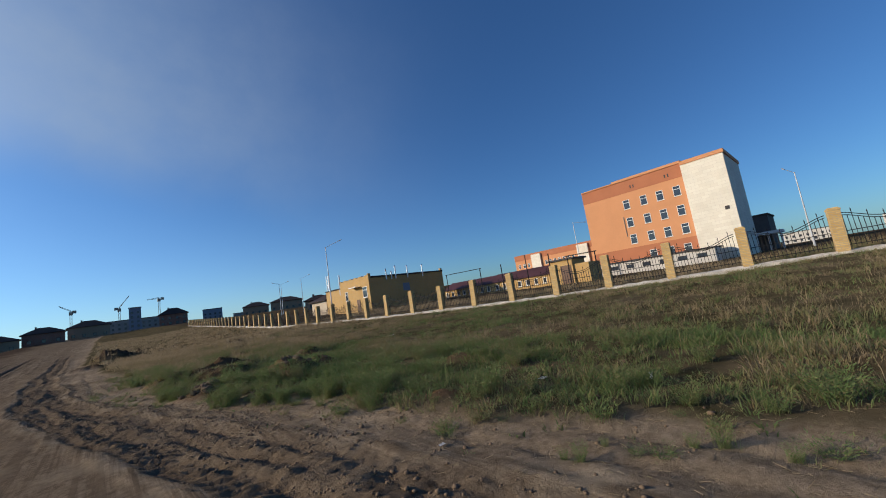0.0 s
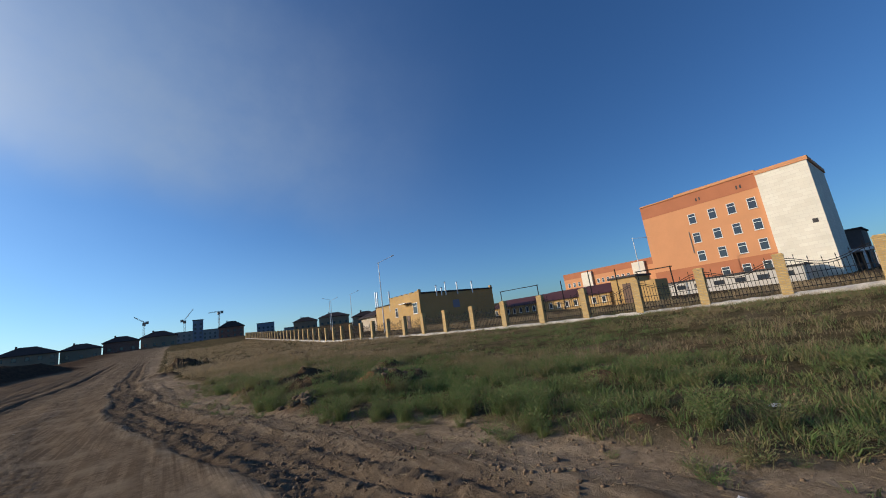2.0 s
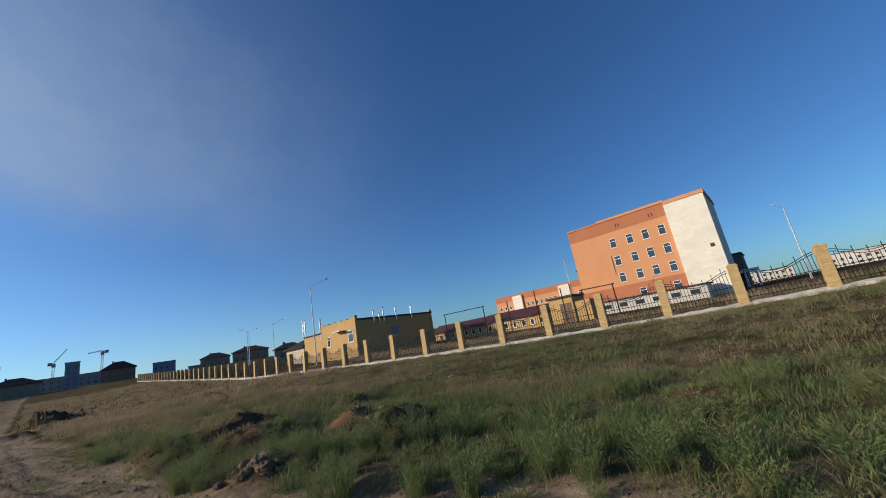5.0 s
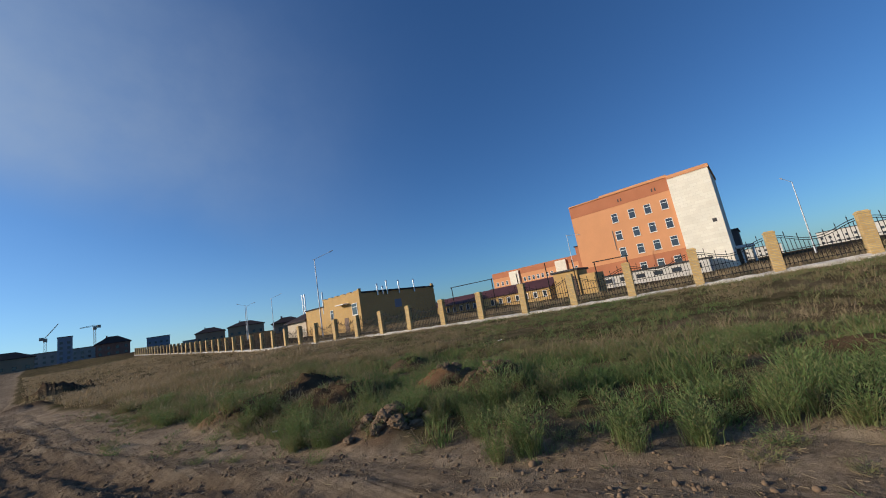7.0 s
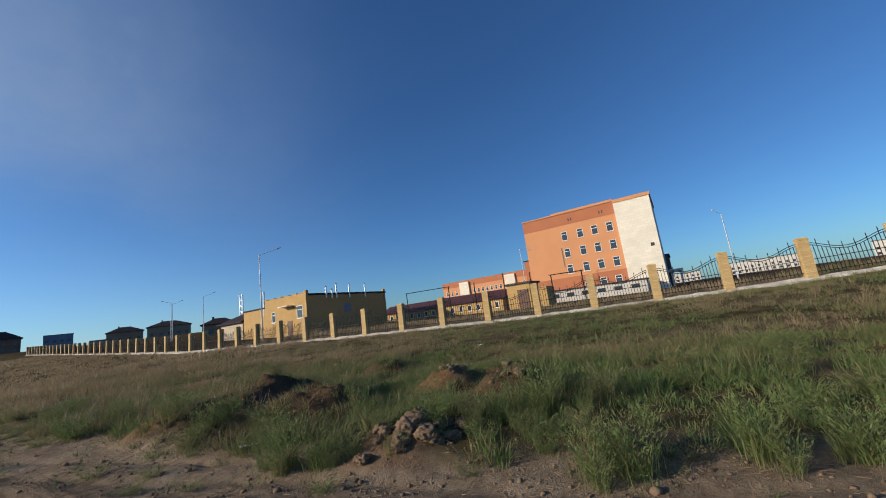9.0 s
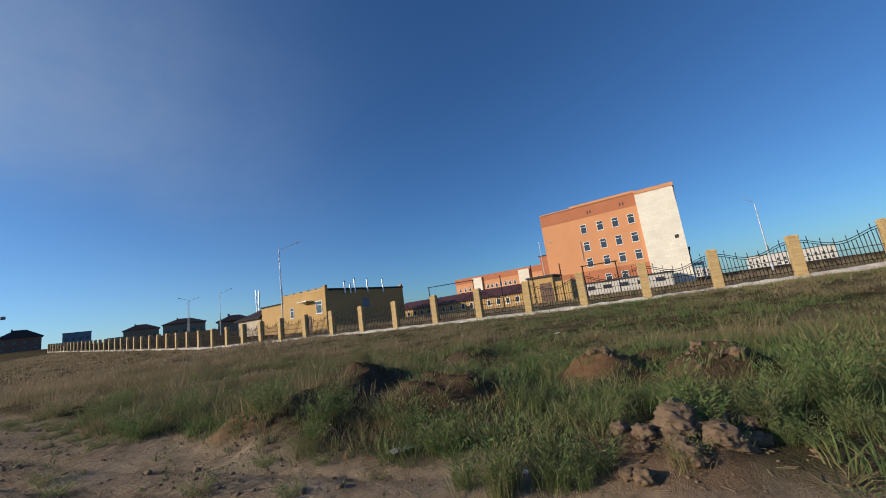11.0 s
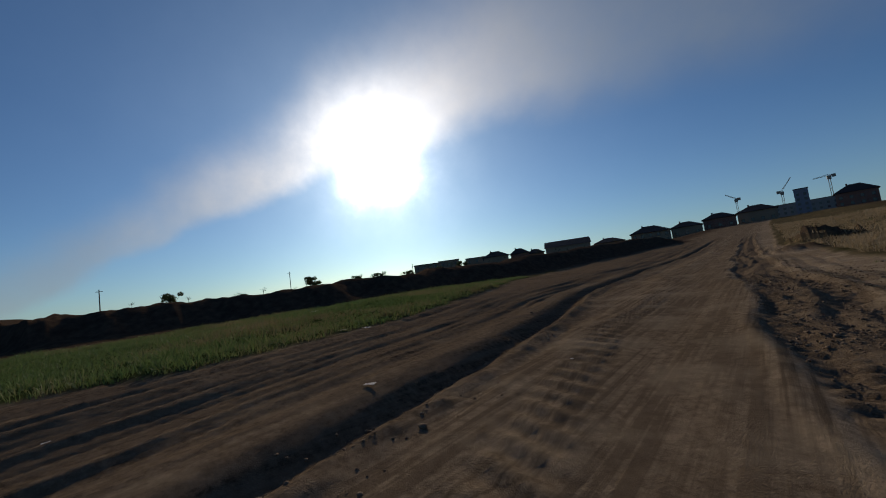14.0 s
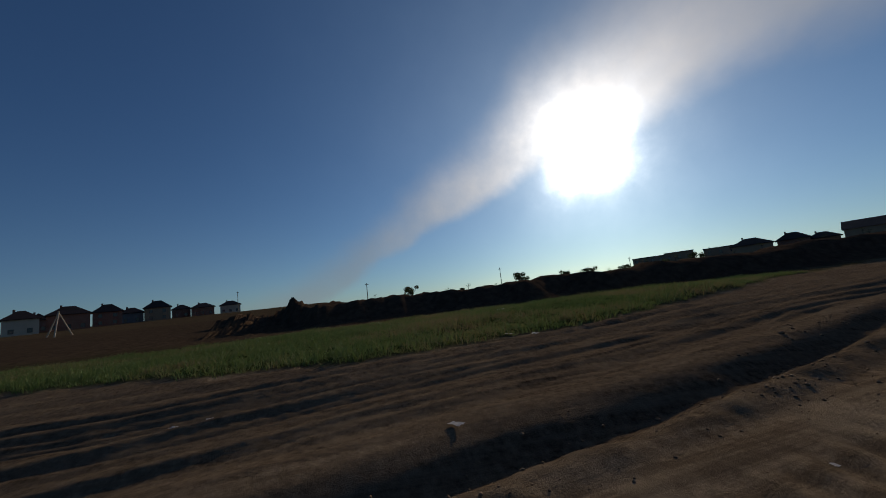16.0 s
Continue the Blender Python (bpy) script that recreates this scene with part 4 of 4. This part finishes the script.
def pole_tripod(x, y, h):
    e = empty("pole_tripod", (x, y, zat(x, y)), "pale timber tripod of three leaning poles", "tripod")
    for a in (0.3, 2.4, 4.5):
        part("leg", tube(bmesh.new(), (math.cos(a) * h * 0.45, math.sin(a) * h * 0.45, -0.2), (0.1 * math.cos(a + 3), 0.1 * math.sin(a + 3), h), 0.14, 0.10), M_BEIGE, e)


pole_tripod(-100.0, -41.0, 5.2)


# ---- power poles, bushes and trees on the ridge ----
def power_pole(x, y, h):
    z = zat(x, y)
    e = empty("power_pole", (x, y, z), "weathered wooden power pole on the spoil ridge", "power pole", "power poles")
    part("pole", tube(bmesh.new(), (0, 0, -0.3), (0, 0, h), 0.13, 0.09, n=8), M_WOOD, e)
    part("crossarm", box(bmesh.new(), -0.06, 0.06, -0.6, 0.6, h - 0.55, h - 0.42), M_WOOD, e)


for x, y, h in ((-113, 23.9, 7.0), (-115, 67.9, 7.5), (-113, 119, 6.0), (-95, 135, 5.5), (-175, -25, 9.0)):
    power_pole(x, y, h)


def leaf_cloud(n, blobs, size, seed, tone=(0.2, 0.8)):
    """Leaves scattered through overlapping clumps, as one mesh of small quads."""
    r = np.random.RandomState(seed)
    pts = []
    for bx, by, bz, br, share in blobs:
        k = int(n * share)
        d = r.normal(size=(k, 3))
        d /= np.linalg.norm(d, axis=1)[:, None]
        pts.append(np.array([bx, by, bz]) + d * (br * r.uniform(0.35, 1.0, (k, 1)) ** 0.6) * np.array([1, 1, 0.85]))
    p = np.concatenate(pts)
    k = len(p)
    a, b = r.normal(size=(k, 3)), r.normal(size=(k, 3))
    a /= np.linalg.norm(a, axis=1)[:, None]
    b -= a * (a * b).sum(1)[:, None]
    b /= np.linalg.norm(b, axis=1)[:, None]
    s = size * r.uniform(0.6, 1.4, (k, 1))
    co = np.stack([p - a * s, p + b * s * 0.45, p + a * s, p - b * s * 0.45], 1).reshape(-1, 3)
    return mesh_from(co, np.arange(4 * k).reshape(-1, 4), np.repeat(r.uniform(*tone, k), 4))


def mesh_from(co, faces, tone=None, name="mesh"):
    me = bpy.data.meshes.new(name)
    me.vertices.add(len(co))
    me.vertices.foreach_set("co", np.asarray(co, np.float32).ravel())
    w = faces.shape[1]
    me.loops.add(faces.size)
    me.loops.foreach_set("vertex_index", faces.ravel().astype(np.int32))
    me.polygons.add(len(faces))
    me.polygons.foreach_set("loop_start", np.arange(0, faces.size, w, dtype=np.int32))
    me.update(calc_edges=True)
    if tone is not None:
        me.attributes.new("tone", "FLOAT", "POINT").data.foreach_set("value", np.asarray(tone, np.float32))
    return me


def small_tree(x, y, h, seed, leaves=1500, label="low bushy tree with thin spring leaves on the ridge", name="tree"):
    r = random.Random(seed)
    z = zat(x, y)
    e = empty(name, (x, y, z), label, name, "trees of the skyline")
    bm = bmesh.new()
    tube(bm, (0, 0, -0.3), (0.05 * h, 0, h * 0.45), 0.05 * h, 0.03 * h, n=7)
    blobs = []
    for k in range(9):
        a, u = r.uniform(0, math.tau), r.uniform(0.15, 0.5)
        tip = (math.cos(a) * h * u, math.sin(a) * h * u, h * r.uniform(0.5, 0.92))
        tube(bm, (0.04 * h, 0, h * r.uniform(0.2, 0.45)), tip, 0.018 * h, 0.006 * h, n=5)
        blobs.append((*tip, h * r.uniform(0.13, 0.24), 1 / 9))
    part("trunk", bm, M_BARK, e)
    me = leaf_cloud(leaves, blobs, 0.042 * h, seed)
    me.materials.append(M_LEAF)
    c = new("crown", me)
    c.parent = e


for i, (x, y, h) in enumerate(((-114.7, 37.2, 4.6), (-116, 76.3, 5.4), (-112, 90, 3.8), (-108, 97, 4.2), (-100, 104, 3.6), (-92, 112, 3.4), (-118, 55, 2.6), (-84, 116, 4.0))):
    small_tree(x, y, h, 50 + i)

# a straggling line of shrubs along the crest
r_ = random.Random(8)
for i in range(26):
    y = 20 + i * 2.9 + r_.uniform(-1, 1)
    x = float(lerp_line(y, RIDGE)) - 1.0 + r_.uniform(-1.2, 0.8)
    small_tree(x, y, r_.uniform(0.35, 0.8), 200 + i, 120, "small scrubby weed bush on the spoil ridge", "shrub")


# ---- grass ----
def blades(x, y, z, h, width, lean, tone, per, r, spread):
    """Tufts at x, y: each has per blades of three segments that bend outward."""
    n = len(x)
    X, Y, Z = (np.repeat(v, per) for v in (x, y, z))
    H = np.repeat(h, per) * r.uniform(0.45, 1.15, n * per)
    W = np.repeat(width, per) * r.uniform(0.6, 1.3, n * per)
    T = np.clip(np.repeat(tone, per) + r.normal(0, 0.05, n * per), 0, 0.72)
    a = r.uniform(0, math.tau, n * per)
    sp = np.repeat(spread, per) * np.sqrt(r.uniform(0, 1, n * per))
    X, Y = X + np.cos(a) * sp, Y + np.sin(a) * sp
    L = np.repeat(lean, per) * r.uniform(0.2, 1.3, n * per) * H
    b = a + r.normal(0, 0.5, n * per)
    dx, dy = np.cos(b), np.sin(b)
    c = r.uniform(0, math.tau, n * per)
    px, py = np.cos(c) * W / 2, np.sin(c) * W / 2
    rows = []
    for u, wv in ((0.0, 1.0), (0.55, 0.8), (1.0, 0.12)):
        ox, oy, oz = X + dx * L * u ** 2, Y + dy * L * u ** 2, Z - 0.03 + H * (u - 0.18 * u * u)
        rows += [np.stack([ox - px * wv, oy - py * wv, oz], 1), np.stack([ox + px * wv, oy + py * wv, oz], 1)]
    co = np.stack(rows, 1)
    base = np.arange(n * per)[:, None] * 6
    f = np.concatenate([base + np.array([0, 1, 3, 2]), base + np.array([2, 3, 5, 4])])
    return co.reshape(-1, 3), f, np.repeat(T, 6)


def sward(name, label, count, area, keep, size, width, lean, tone, per, spread, seed):
    """Scattered tufts over area (x0, x1, y0, y1), thinned by keep(x, y, r)."""
    r = np.random.RandomState(seed)
    x, y = r.uniform(area[0], area[1], count), r.uniform(area[2], area[3], count)
    k = keep(x, y, r)
    x, y = x[k], y[k]
    z = land(x, y)[0]
    n = len(x)
    patch = wave(x, y, 41, 1.3)
    h = r.uniform(*size, n) * (1 + 0.4 * wave(x, y, 42, 0.6))
    t = r.uniform(*tone, n) + 0.30 * patch + 0.2 * smooth(14, 26, y) * (x > -6)
    co, f, tn = blades(x, y, z, np.clip(h, 0.04, 2), r.uniform(*width, n), r.uniform(*lean, n), t, per, r, r.uniform(*spread, n))
    me = mesh_from(co, f, tn, name)
    me.materials.append(M_GRASS)
    tagged(new(name, me), label, "grass", kind="stuff")


def on_turf(lo, margin=0.0):
    def keep(x, y, r):
        z, damp_shade, turf, heap, clay = land(x, y)
        d = lerp_line(y, TURF_RIGHT)
        return (turf > lo) & (x > d + margin) & (x < fence_x(y) - 0.4) & (np.hypot(x - 1.75, y - 11.5) > 0.62) & (np.hypot(x - 2.1, y - 10.7) > 0.4) & (r.uniform(0, 1, len(x)) > np.maximum(heap * 0.66, clay * 0.9)) & (r.uniform(0, 1, len(x)) < 0.52 + 1.05 * wave(x, y, 44, 0.4))
    return keep


def west_turf(x, y, r):
    z, damp_shade, turf, heap, clay = land(x, y)
    return (turf > 0.35) & (x < lerp_line(y, TURF_LEFT)) & (x > lerp_line(y, TURF_LEFT) - 18.5) & (heap < 0.4)


sward("green_grass", "lush green grass tufts along the track's edge", 30000, (0.0, 8.5, -4, 27), on_turf(0.25), (0.08, 0.27), (0.007, 0.013), (0.4, 1.3), (0.0, 0.40), 15, (0.04, 0.13), 1)
sward("tussock_grass", "coarse straw and green tussocks across the meadow", 4200, (3.0, 25.0, -8, 44), on_turf(0.3, 0.6), (0.16, 0.34), (0.006, 0.011), (0.5, 1.3), (0.1, 0.55), 26, (0.05, 0.13), 11)
sward("thatch_grass", "low matted brown grass between the tufts", 15000, (0.0, 11, -3, 30), on_turf(0.2), (0.04, 0.10), (0.006, 0.012), (0.8, 2.2), (0.3, 0.6), 9, (0.08, 0.2), 9)
sward("meadow_grass", "rough green and straw meadow grass before the fence", 30000, (5.0, 26.0, -10, 42), on_turf(0.3), (0.07, 0.24), (0.010, 0.020), (0.4, 1.4), (0.08, 0.46), 8, (0.08, 0.22), 2)
sward("dry_grass", "tall dry straw-coloured grass", 10000, (1.0, 25.5, -8, 60), on_turf(0.3, 1.2), (0.2, 0.46), (0.004, 0.009), (0.15, 0.7), (0.46, 0.7), 7, (0.06, 0.25), 3)
sward("roadside_dry_grass", "tall brown dry grass on the bank beside the track", 9000, (0.0, 10.0, 16, 44), on_turf(0.3, 0.5), (0.2, 0.5), (0.008, 0.014), (0.15, 0.7), (0.36, 0.6), 9, (0.06, 0.22), 12)
sward("far_dry_grass", "brown dry grass along the far fence", 15000, (-2.0, 22.4, 34, 130), on_turf(0.3, 1.0), (0.2, 0.5), (0.03, 0.06), (0.2, 0.9), (0.42, 0.7), 7, (0.15, 0.4), 4)
sward("verge_grass", "short bright green grass on the far verge", 58000, (-40, -10, -2, 48), west_turf, (0.10, 0.30), (0.014, 0.026), (0.3, 1.0), (0.0, 0.2), 9, (0.08, 0.2), 5)
sward("yard_grass", "dead brown grass inside the fence", 8000, (20.0, 36, -10, 56), lambda x, y, r: x > fence_x(y) + 0.6, (0.35, 0.85), (0.025, 0.045), (0.2, 0.7), (0.48, 0.7), 6, (0.1, 0.3), 6)


# sparse seedlings on the bare margin
def margin(x, y, r):
    d = x - lerp_line(y, TURF_RIGHT)
    return (d < 0.3) & (d > -1.8) & (r.uniform(0, 1, len(x)) < 0.35 * smooth(-1.8, 0.3, d)) & (wave(x, y, 45, 0.5) > 0.0)


sward("seedling_grass", "sparse weed seedlings on the bare margin", 3500, (-1.5, 5, -2, 30), margin, (0.04, 0.14), (0.010, 0.02), (0.5, 1.2), (0.0, 0.3), 9, (0.03, 0.10), 7)


# distinct weed clumps at the edge of the turf
def weed_mesh(seed, tall):
    """A bushy weed: fine stems that fan out, each set with narrow leaves."""
    r = np.random.RandomState(seed)
    n = 26 if tall else 16
    H = 0.33 if tall else 0.18
    x, y = r.normal(0, 0.07, n), r.normal(0, 0.07, n)
    co, f, tn = blades(x, y, np.zeros(n), np.full(n, H * 0.9), np.full(n, 0.006), np.full(n, 0.5), np.full(n, 0.10), 4, r, np.full(n, 0.06))
    k = 950 if tall else 380
    a, u = r.uniform(0, math.tau, k), r.uniform(0.1, 1.0, k)
    rad = (0.05 + 0.20 * u) * np.sqrt(r.uniform(0.1, 1, k)) * (1.0 if tall else 0.9)
    base = np.stack([np.cos(a) * rad, np.sin(a) * rad, H * u * r.uniform(0.75, 1.15, k)], 1)
    b = a + r.normal(0, 0.8, k)
    d = np.stack([np.cos(b), np.sin(b), r.uniform(0.2, 1.6, k)], 1)
    d /= np.linalg.norm(d, axis=1)[:, None]
    L = r.uniform(0.02, 0.05, (k, 1))
    side = np.cross(d, r.normal(size=(k, 3)))
    side /= np.linalg.norm(side, axis=1)[:, None]
    w = L * 0.11
    leaf = np.stack([base, base + d * L * 0.5 + side * w, base + d * L, base + d * L * 0.5 - side * w], 1).reshape(-1, 3)
    lf = np.arange(4 * k).reshape(-1, 4) + len(co)
    tone = 0.05 + 0.24 * r.rand()
    stems, leaves = mesh_from(co, f, tn + tone, "stem_tuft"), mesh_from(leaf, lf - len(co), np.repeat(np.clip(tone + r.normal(0.03, 0.06, k), 0, 0.6), 4), "foliage")
    for me in (stems, leaves):
        me.materials.append(M_GRASS)
    return stems, leaves


WEEDS = [weed_mesh(300 + k, k < 5) for k in range(8)]
r_ = random.Random(21)


def weed(x, y, k, s, tall, low):
    ob = new("weed_clump")
    ob.empty_display_size = 0.1
    for nm, me in zip(("stem_tuft", "foliage"), WEEDS[k]):
        new(nm, me).parent = ob
    ob.matrix_world = pose(x, y, zat(x, y) - 0.02, 0, 0, r_.uniform(0, 360)) @ Matrix.Diagonal((s, s, s * tall, 1))
    tagged(ob, "low spreading green weed on bare soil" if low else "leafy green weed clump rooted at the track's edge", "weed", "weeds beside the track")


# tall bushy ones that stand out by themselves
BUSHES = [(0.95, 12.65, 1.6), (1.05, 12.3, 1.35), (2.3, 11.55, 1.5), (2.1, 11.05, 1.1), (2.9, 10.45, 2.0), (1.3, 15.2, 1.4), (2.4, 10.9, 1.3), (2.5, 12.1, 1.3), (1.75, 9.4, 1.6), (1.6, 9.75, 1.3),
          (2.2, 8.6, 1.5), (2.35, 8.0, 1.6), (3.05, 7.25, 1.6), (2.9, 6.9, 1.4), (1.4, 18.9, 1.6), (2.05, 17.4, 1.4), (2.95, 5.6, 1.3), (2.8, 10.8, 1.3), (2.5, 13.2, 1.4), (2.85, 7.4, 1.3), (3.6, 0.9, 0.8), (2.8, 1.8, 0.6), (3.2, 6.3, 1.2), (3.4, 9.9, 1.6)]
for x, y, s in BUSHES:
    weed(x, y, r_.randrange(5), s * 0.62, r_.uniform(1.3, 1.6), False)
    for j in range(2):
        weed(x + r_.gauss(0, 0.16), y + r_.gauss(0, 0.16), r_.randrange(5), s * r_.uniform(0.35, 0.5), 1.3, False)
for i in range(215):
    y = r_.uniform(-3, 25)
    edge = float(lerp_line(y, TURF_RIGHT))
    low = i % 3 == 0
    x = edge + (r_.gauss(-0.2, 0.4) if low else abs(r_.gauss(0.2, 0.9)) if i % 3 == 1 else r_.uniform(0.2, 5.0))
    weed(x, y, r_.randrange(5, 8) if low else r_.randrange(5), r_.uniform(0.45, 1.0) if low else r_.uniform(0.6, 1.35), r_.uniform(0.7, 1.0), low)


# ---- clods, stones and litter ----
def clod_mesh(seed, rough=0.30):
    bm = bmesh.new()
    bmesh.ops.create_icosphere(bm, subdivisions=4, radius=1.0)
    off = Vector((seed * 3.1, seed * 1.7, seed * 0.9))
    for v in bm.verts:
        p = v.co + 0.25 * noise.noise_vector(v.co * 2.0 + off)
        d = noise.voronoi(p * 1.1 + off)[0]
        n = noise.fractal(p * 1.2 + off, 0.9, 2.0, 5) * rough + (d[1] - d[0]) * 0.42 - 0.2 + 0.05 * noise.noise(p * 9 + off)
        v.co *= 1 + n
        v.co.z *= 0.72
    me = bpy.data.meshes.new("clod")
    bm.to_mesh(me)
    bm.free()
    me.shade_smooth()
    me.materials.append(M_CLOD)
    return me


CLODS = [clod_mesh(k + 1) for k in range(6)]


def clod(x, y, s, k, label="dry clay clod thrown up beside the track", dz=0.25):
    ob = new("clod", CLODS[k % 6])
    ob.matrix_world = pose(x, y, zat(x, y) + s * dz, 0, 0, k * 67) @ Matrix.Diagonal((s, s * 0.85, s * 0.9, 1))
    tagged(ob, label, "clod", "clods of clay")


r_ = random.Random(4)
for cx, cy, spread, n, big in ((1.62, 11.5, 0.40, 34, 0.17), (4.1, 12.65, 0.40, 14, 0.10), (3.8, 11.2, 0.45, 10, 0.10), (2.2, 11.2, 0.3, 6, 0.08), (4.9, 11.9, 0.4, 8, 0.08), (1.25, 16.2, 0.4, 7, 0.06)):
    for i in range(n):
        x, y = cx + r_.gauss(0, spread * 0.55), cy + r_.gauss(0, spread * 0.55)
        clod(x, y, big * r_.uniform(0.25, 0.62) if i > 3 else big * r_.uniform(0.7, 1.0), i + int(cx), "crumbling clay clod on a dug heap", r_.uniform(0.1, 0.4))
for i in range(110):
    y = r_.uniform(3, 26)
    x = float(lerp_line(y, ROAD_EDGE)) + r_.choice((r_.uniform(0.1, 3.4), r_.uniform(0.2, 1.7), r_.uniform(0.2, 1.7), r_.uniform(1.2, 3.0)))
    clod(x, y, r_.uniform(0.008, 0.028), i)


def crumbs():
    """Loose crumbs of soil over the bare ground, too many to count."""
    bm = bmesh.new()
    bmesh.ops.create_icosphere(bm, subdivisions=1, radius=1.0)
    v0 = np.array([v.co[:] for v in bm.verts])
    f0 = np.array([[v.index for v in f.verts] for f in bm.faces])
    bm.free()
    r = np.random.RandomState(77)
    n = 26000
    y = r.uniform(1, 30, n)
    x = np.where(r.uniform(size=n) < 0.85, lerp_line(y, ROAD_EDGE) + 0.1 + r.gamma(1.6, 1.0, n), lerp_line(y, TRENCH) + r.normal(0.2, 0.45, n))
    dense = wave(x, y, 61, 0.5) + r.normal(0, 0.5, n) > 0.0
    x, y = x[dense], y[dense]
    z = land(x, y)[0]
    k = len(x)
    sc = 0.004 + r.gamma(1.3, 0.005, k)
    j = 1 + r.uniform(-0.35, 0.35, (k, len(v0), 1))
    co = v0[None] * j * sc[:, None, None] * np.array([1, 1, 0.7]) + np.stack([x, y, z + sc * 0.2], 1)[:, None]
    f = f0[None] + (np.arange(k) * len(v0))[:, None, None]
    me = mesh_from(co.reshape(-1, 3), f.reshape(-1, 3), None, "soil_crumbs")
    me.materials.append(M_CLOD)
    tagged(new("soil_crumbs", me), "loose dry crumbs of soil scattered over the track", "soil crumbs", kind="stuff")
    # straw and dead stalks lying about
    n = 5000
    y = r.uniform(-1, 28, n)
    x = lerp_line(y, TURF_RIGHT) + r.normal(-0.2, 0.9, n)
    z = land(x, y)[0] + 0.012
    a, L = r.uniform(0, math.tau, n), r.uniform(0.03, 0.10, n)
    d = np.stack([np.cos(a) * L, np.sin(a) * L, r.normal(0, 0.12, n) * L], 1)
    w = np.stack([-np.sin(a), np.cos(a), np.zeros(n)], 1) * 0.0014
    p = np.stack([x, y, z], 1)
    co = np.stack([p - d / 2 - w, p + d / 2 - w, p + d / 2 + w + [0, 0, 0.003], p - d / 2 + w + [0, 0, 0.003]], 1).reshape(-1, 3)
    me = mesh_from(co, np.arange(4 * n).reshape(-1, 4), np.repeat(r.uniform(0.45, 0.7, n), 4), "dead_stalks")
    me.materials.append(M_GRASS)
    tagged(new("dead_stalks", me), "dead straw stalks lying on the bare margin", "straw", kind="stuff")


crumbs()


def litter(x, y, w, d, turn, label, mat=None):
    """A crumpled scrap of sheet."""
    bm = bmesh.new()
    r = random.Random(int(x * 100))
    g = [[bm.verts.new((w * (a / 4 - 0.5), d * (b / 3 - 0.5), r.uniform(0, 0.15) * min(w, d))) for b in range(4)] for a in range(5)]
    for a in range(4):
        for b in range(3):
            bm.faces.new((g[a][b], g[a + 1][b], g[a + 1][b + 1], g[a][b + 1]))
    bmesh.ops.solidify(bm, geom=bm.faces[:], thickness=0.004)
    ob = part("litter", bm, mat or M_LITTER)
    ob.matrix_world = pose(x, y, zat(x, y) + 0.02, 0, 0, turn)
    tagged(ob, label, "litter", "scraps of litter")


for x, y, w, d, a in ((-6.37, 17.02, 0.15, 0.08, 30), (4.9, 3.5, 0.16, 0.12, 10), (1.2, 13.85, 0.14, 0.22, 70), (9.9, 15.0, 0.22, 0.15, 0), (0.85, 24.5, 0.15, 0.25, 20), (-21.0, 24.2, 0.6, 0.4, 15), (-8.5, 14.4, 0.16, 0.08, 10), (-12.1, 20.3, 0.25, 0.15, 40), (-11.6, 20.8, 0.3, 0.12, 0), (-4.5, 18.6, 0.04, 0.03, 0), (5.3, 2.0, 0.4, 0.05, 20), (2.4, 3.2, 0.08, 0.06, 0), (1.2, 12.6, 0.08, 0.05, 0), (-8.8, 13.9, 0.12, 0.07, 60)):
    litter(x, y, w, d, a, "pale scrap of plastic litter lying on the ground")
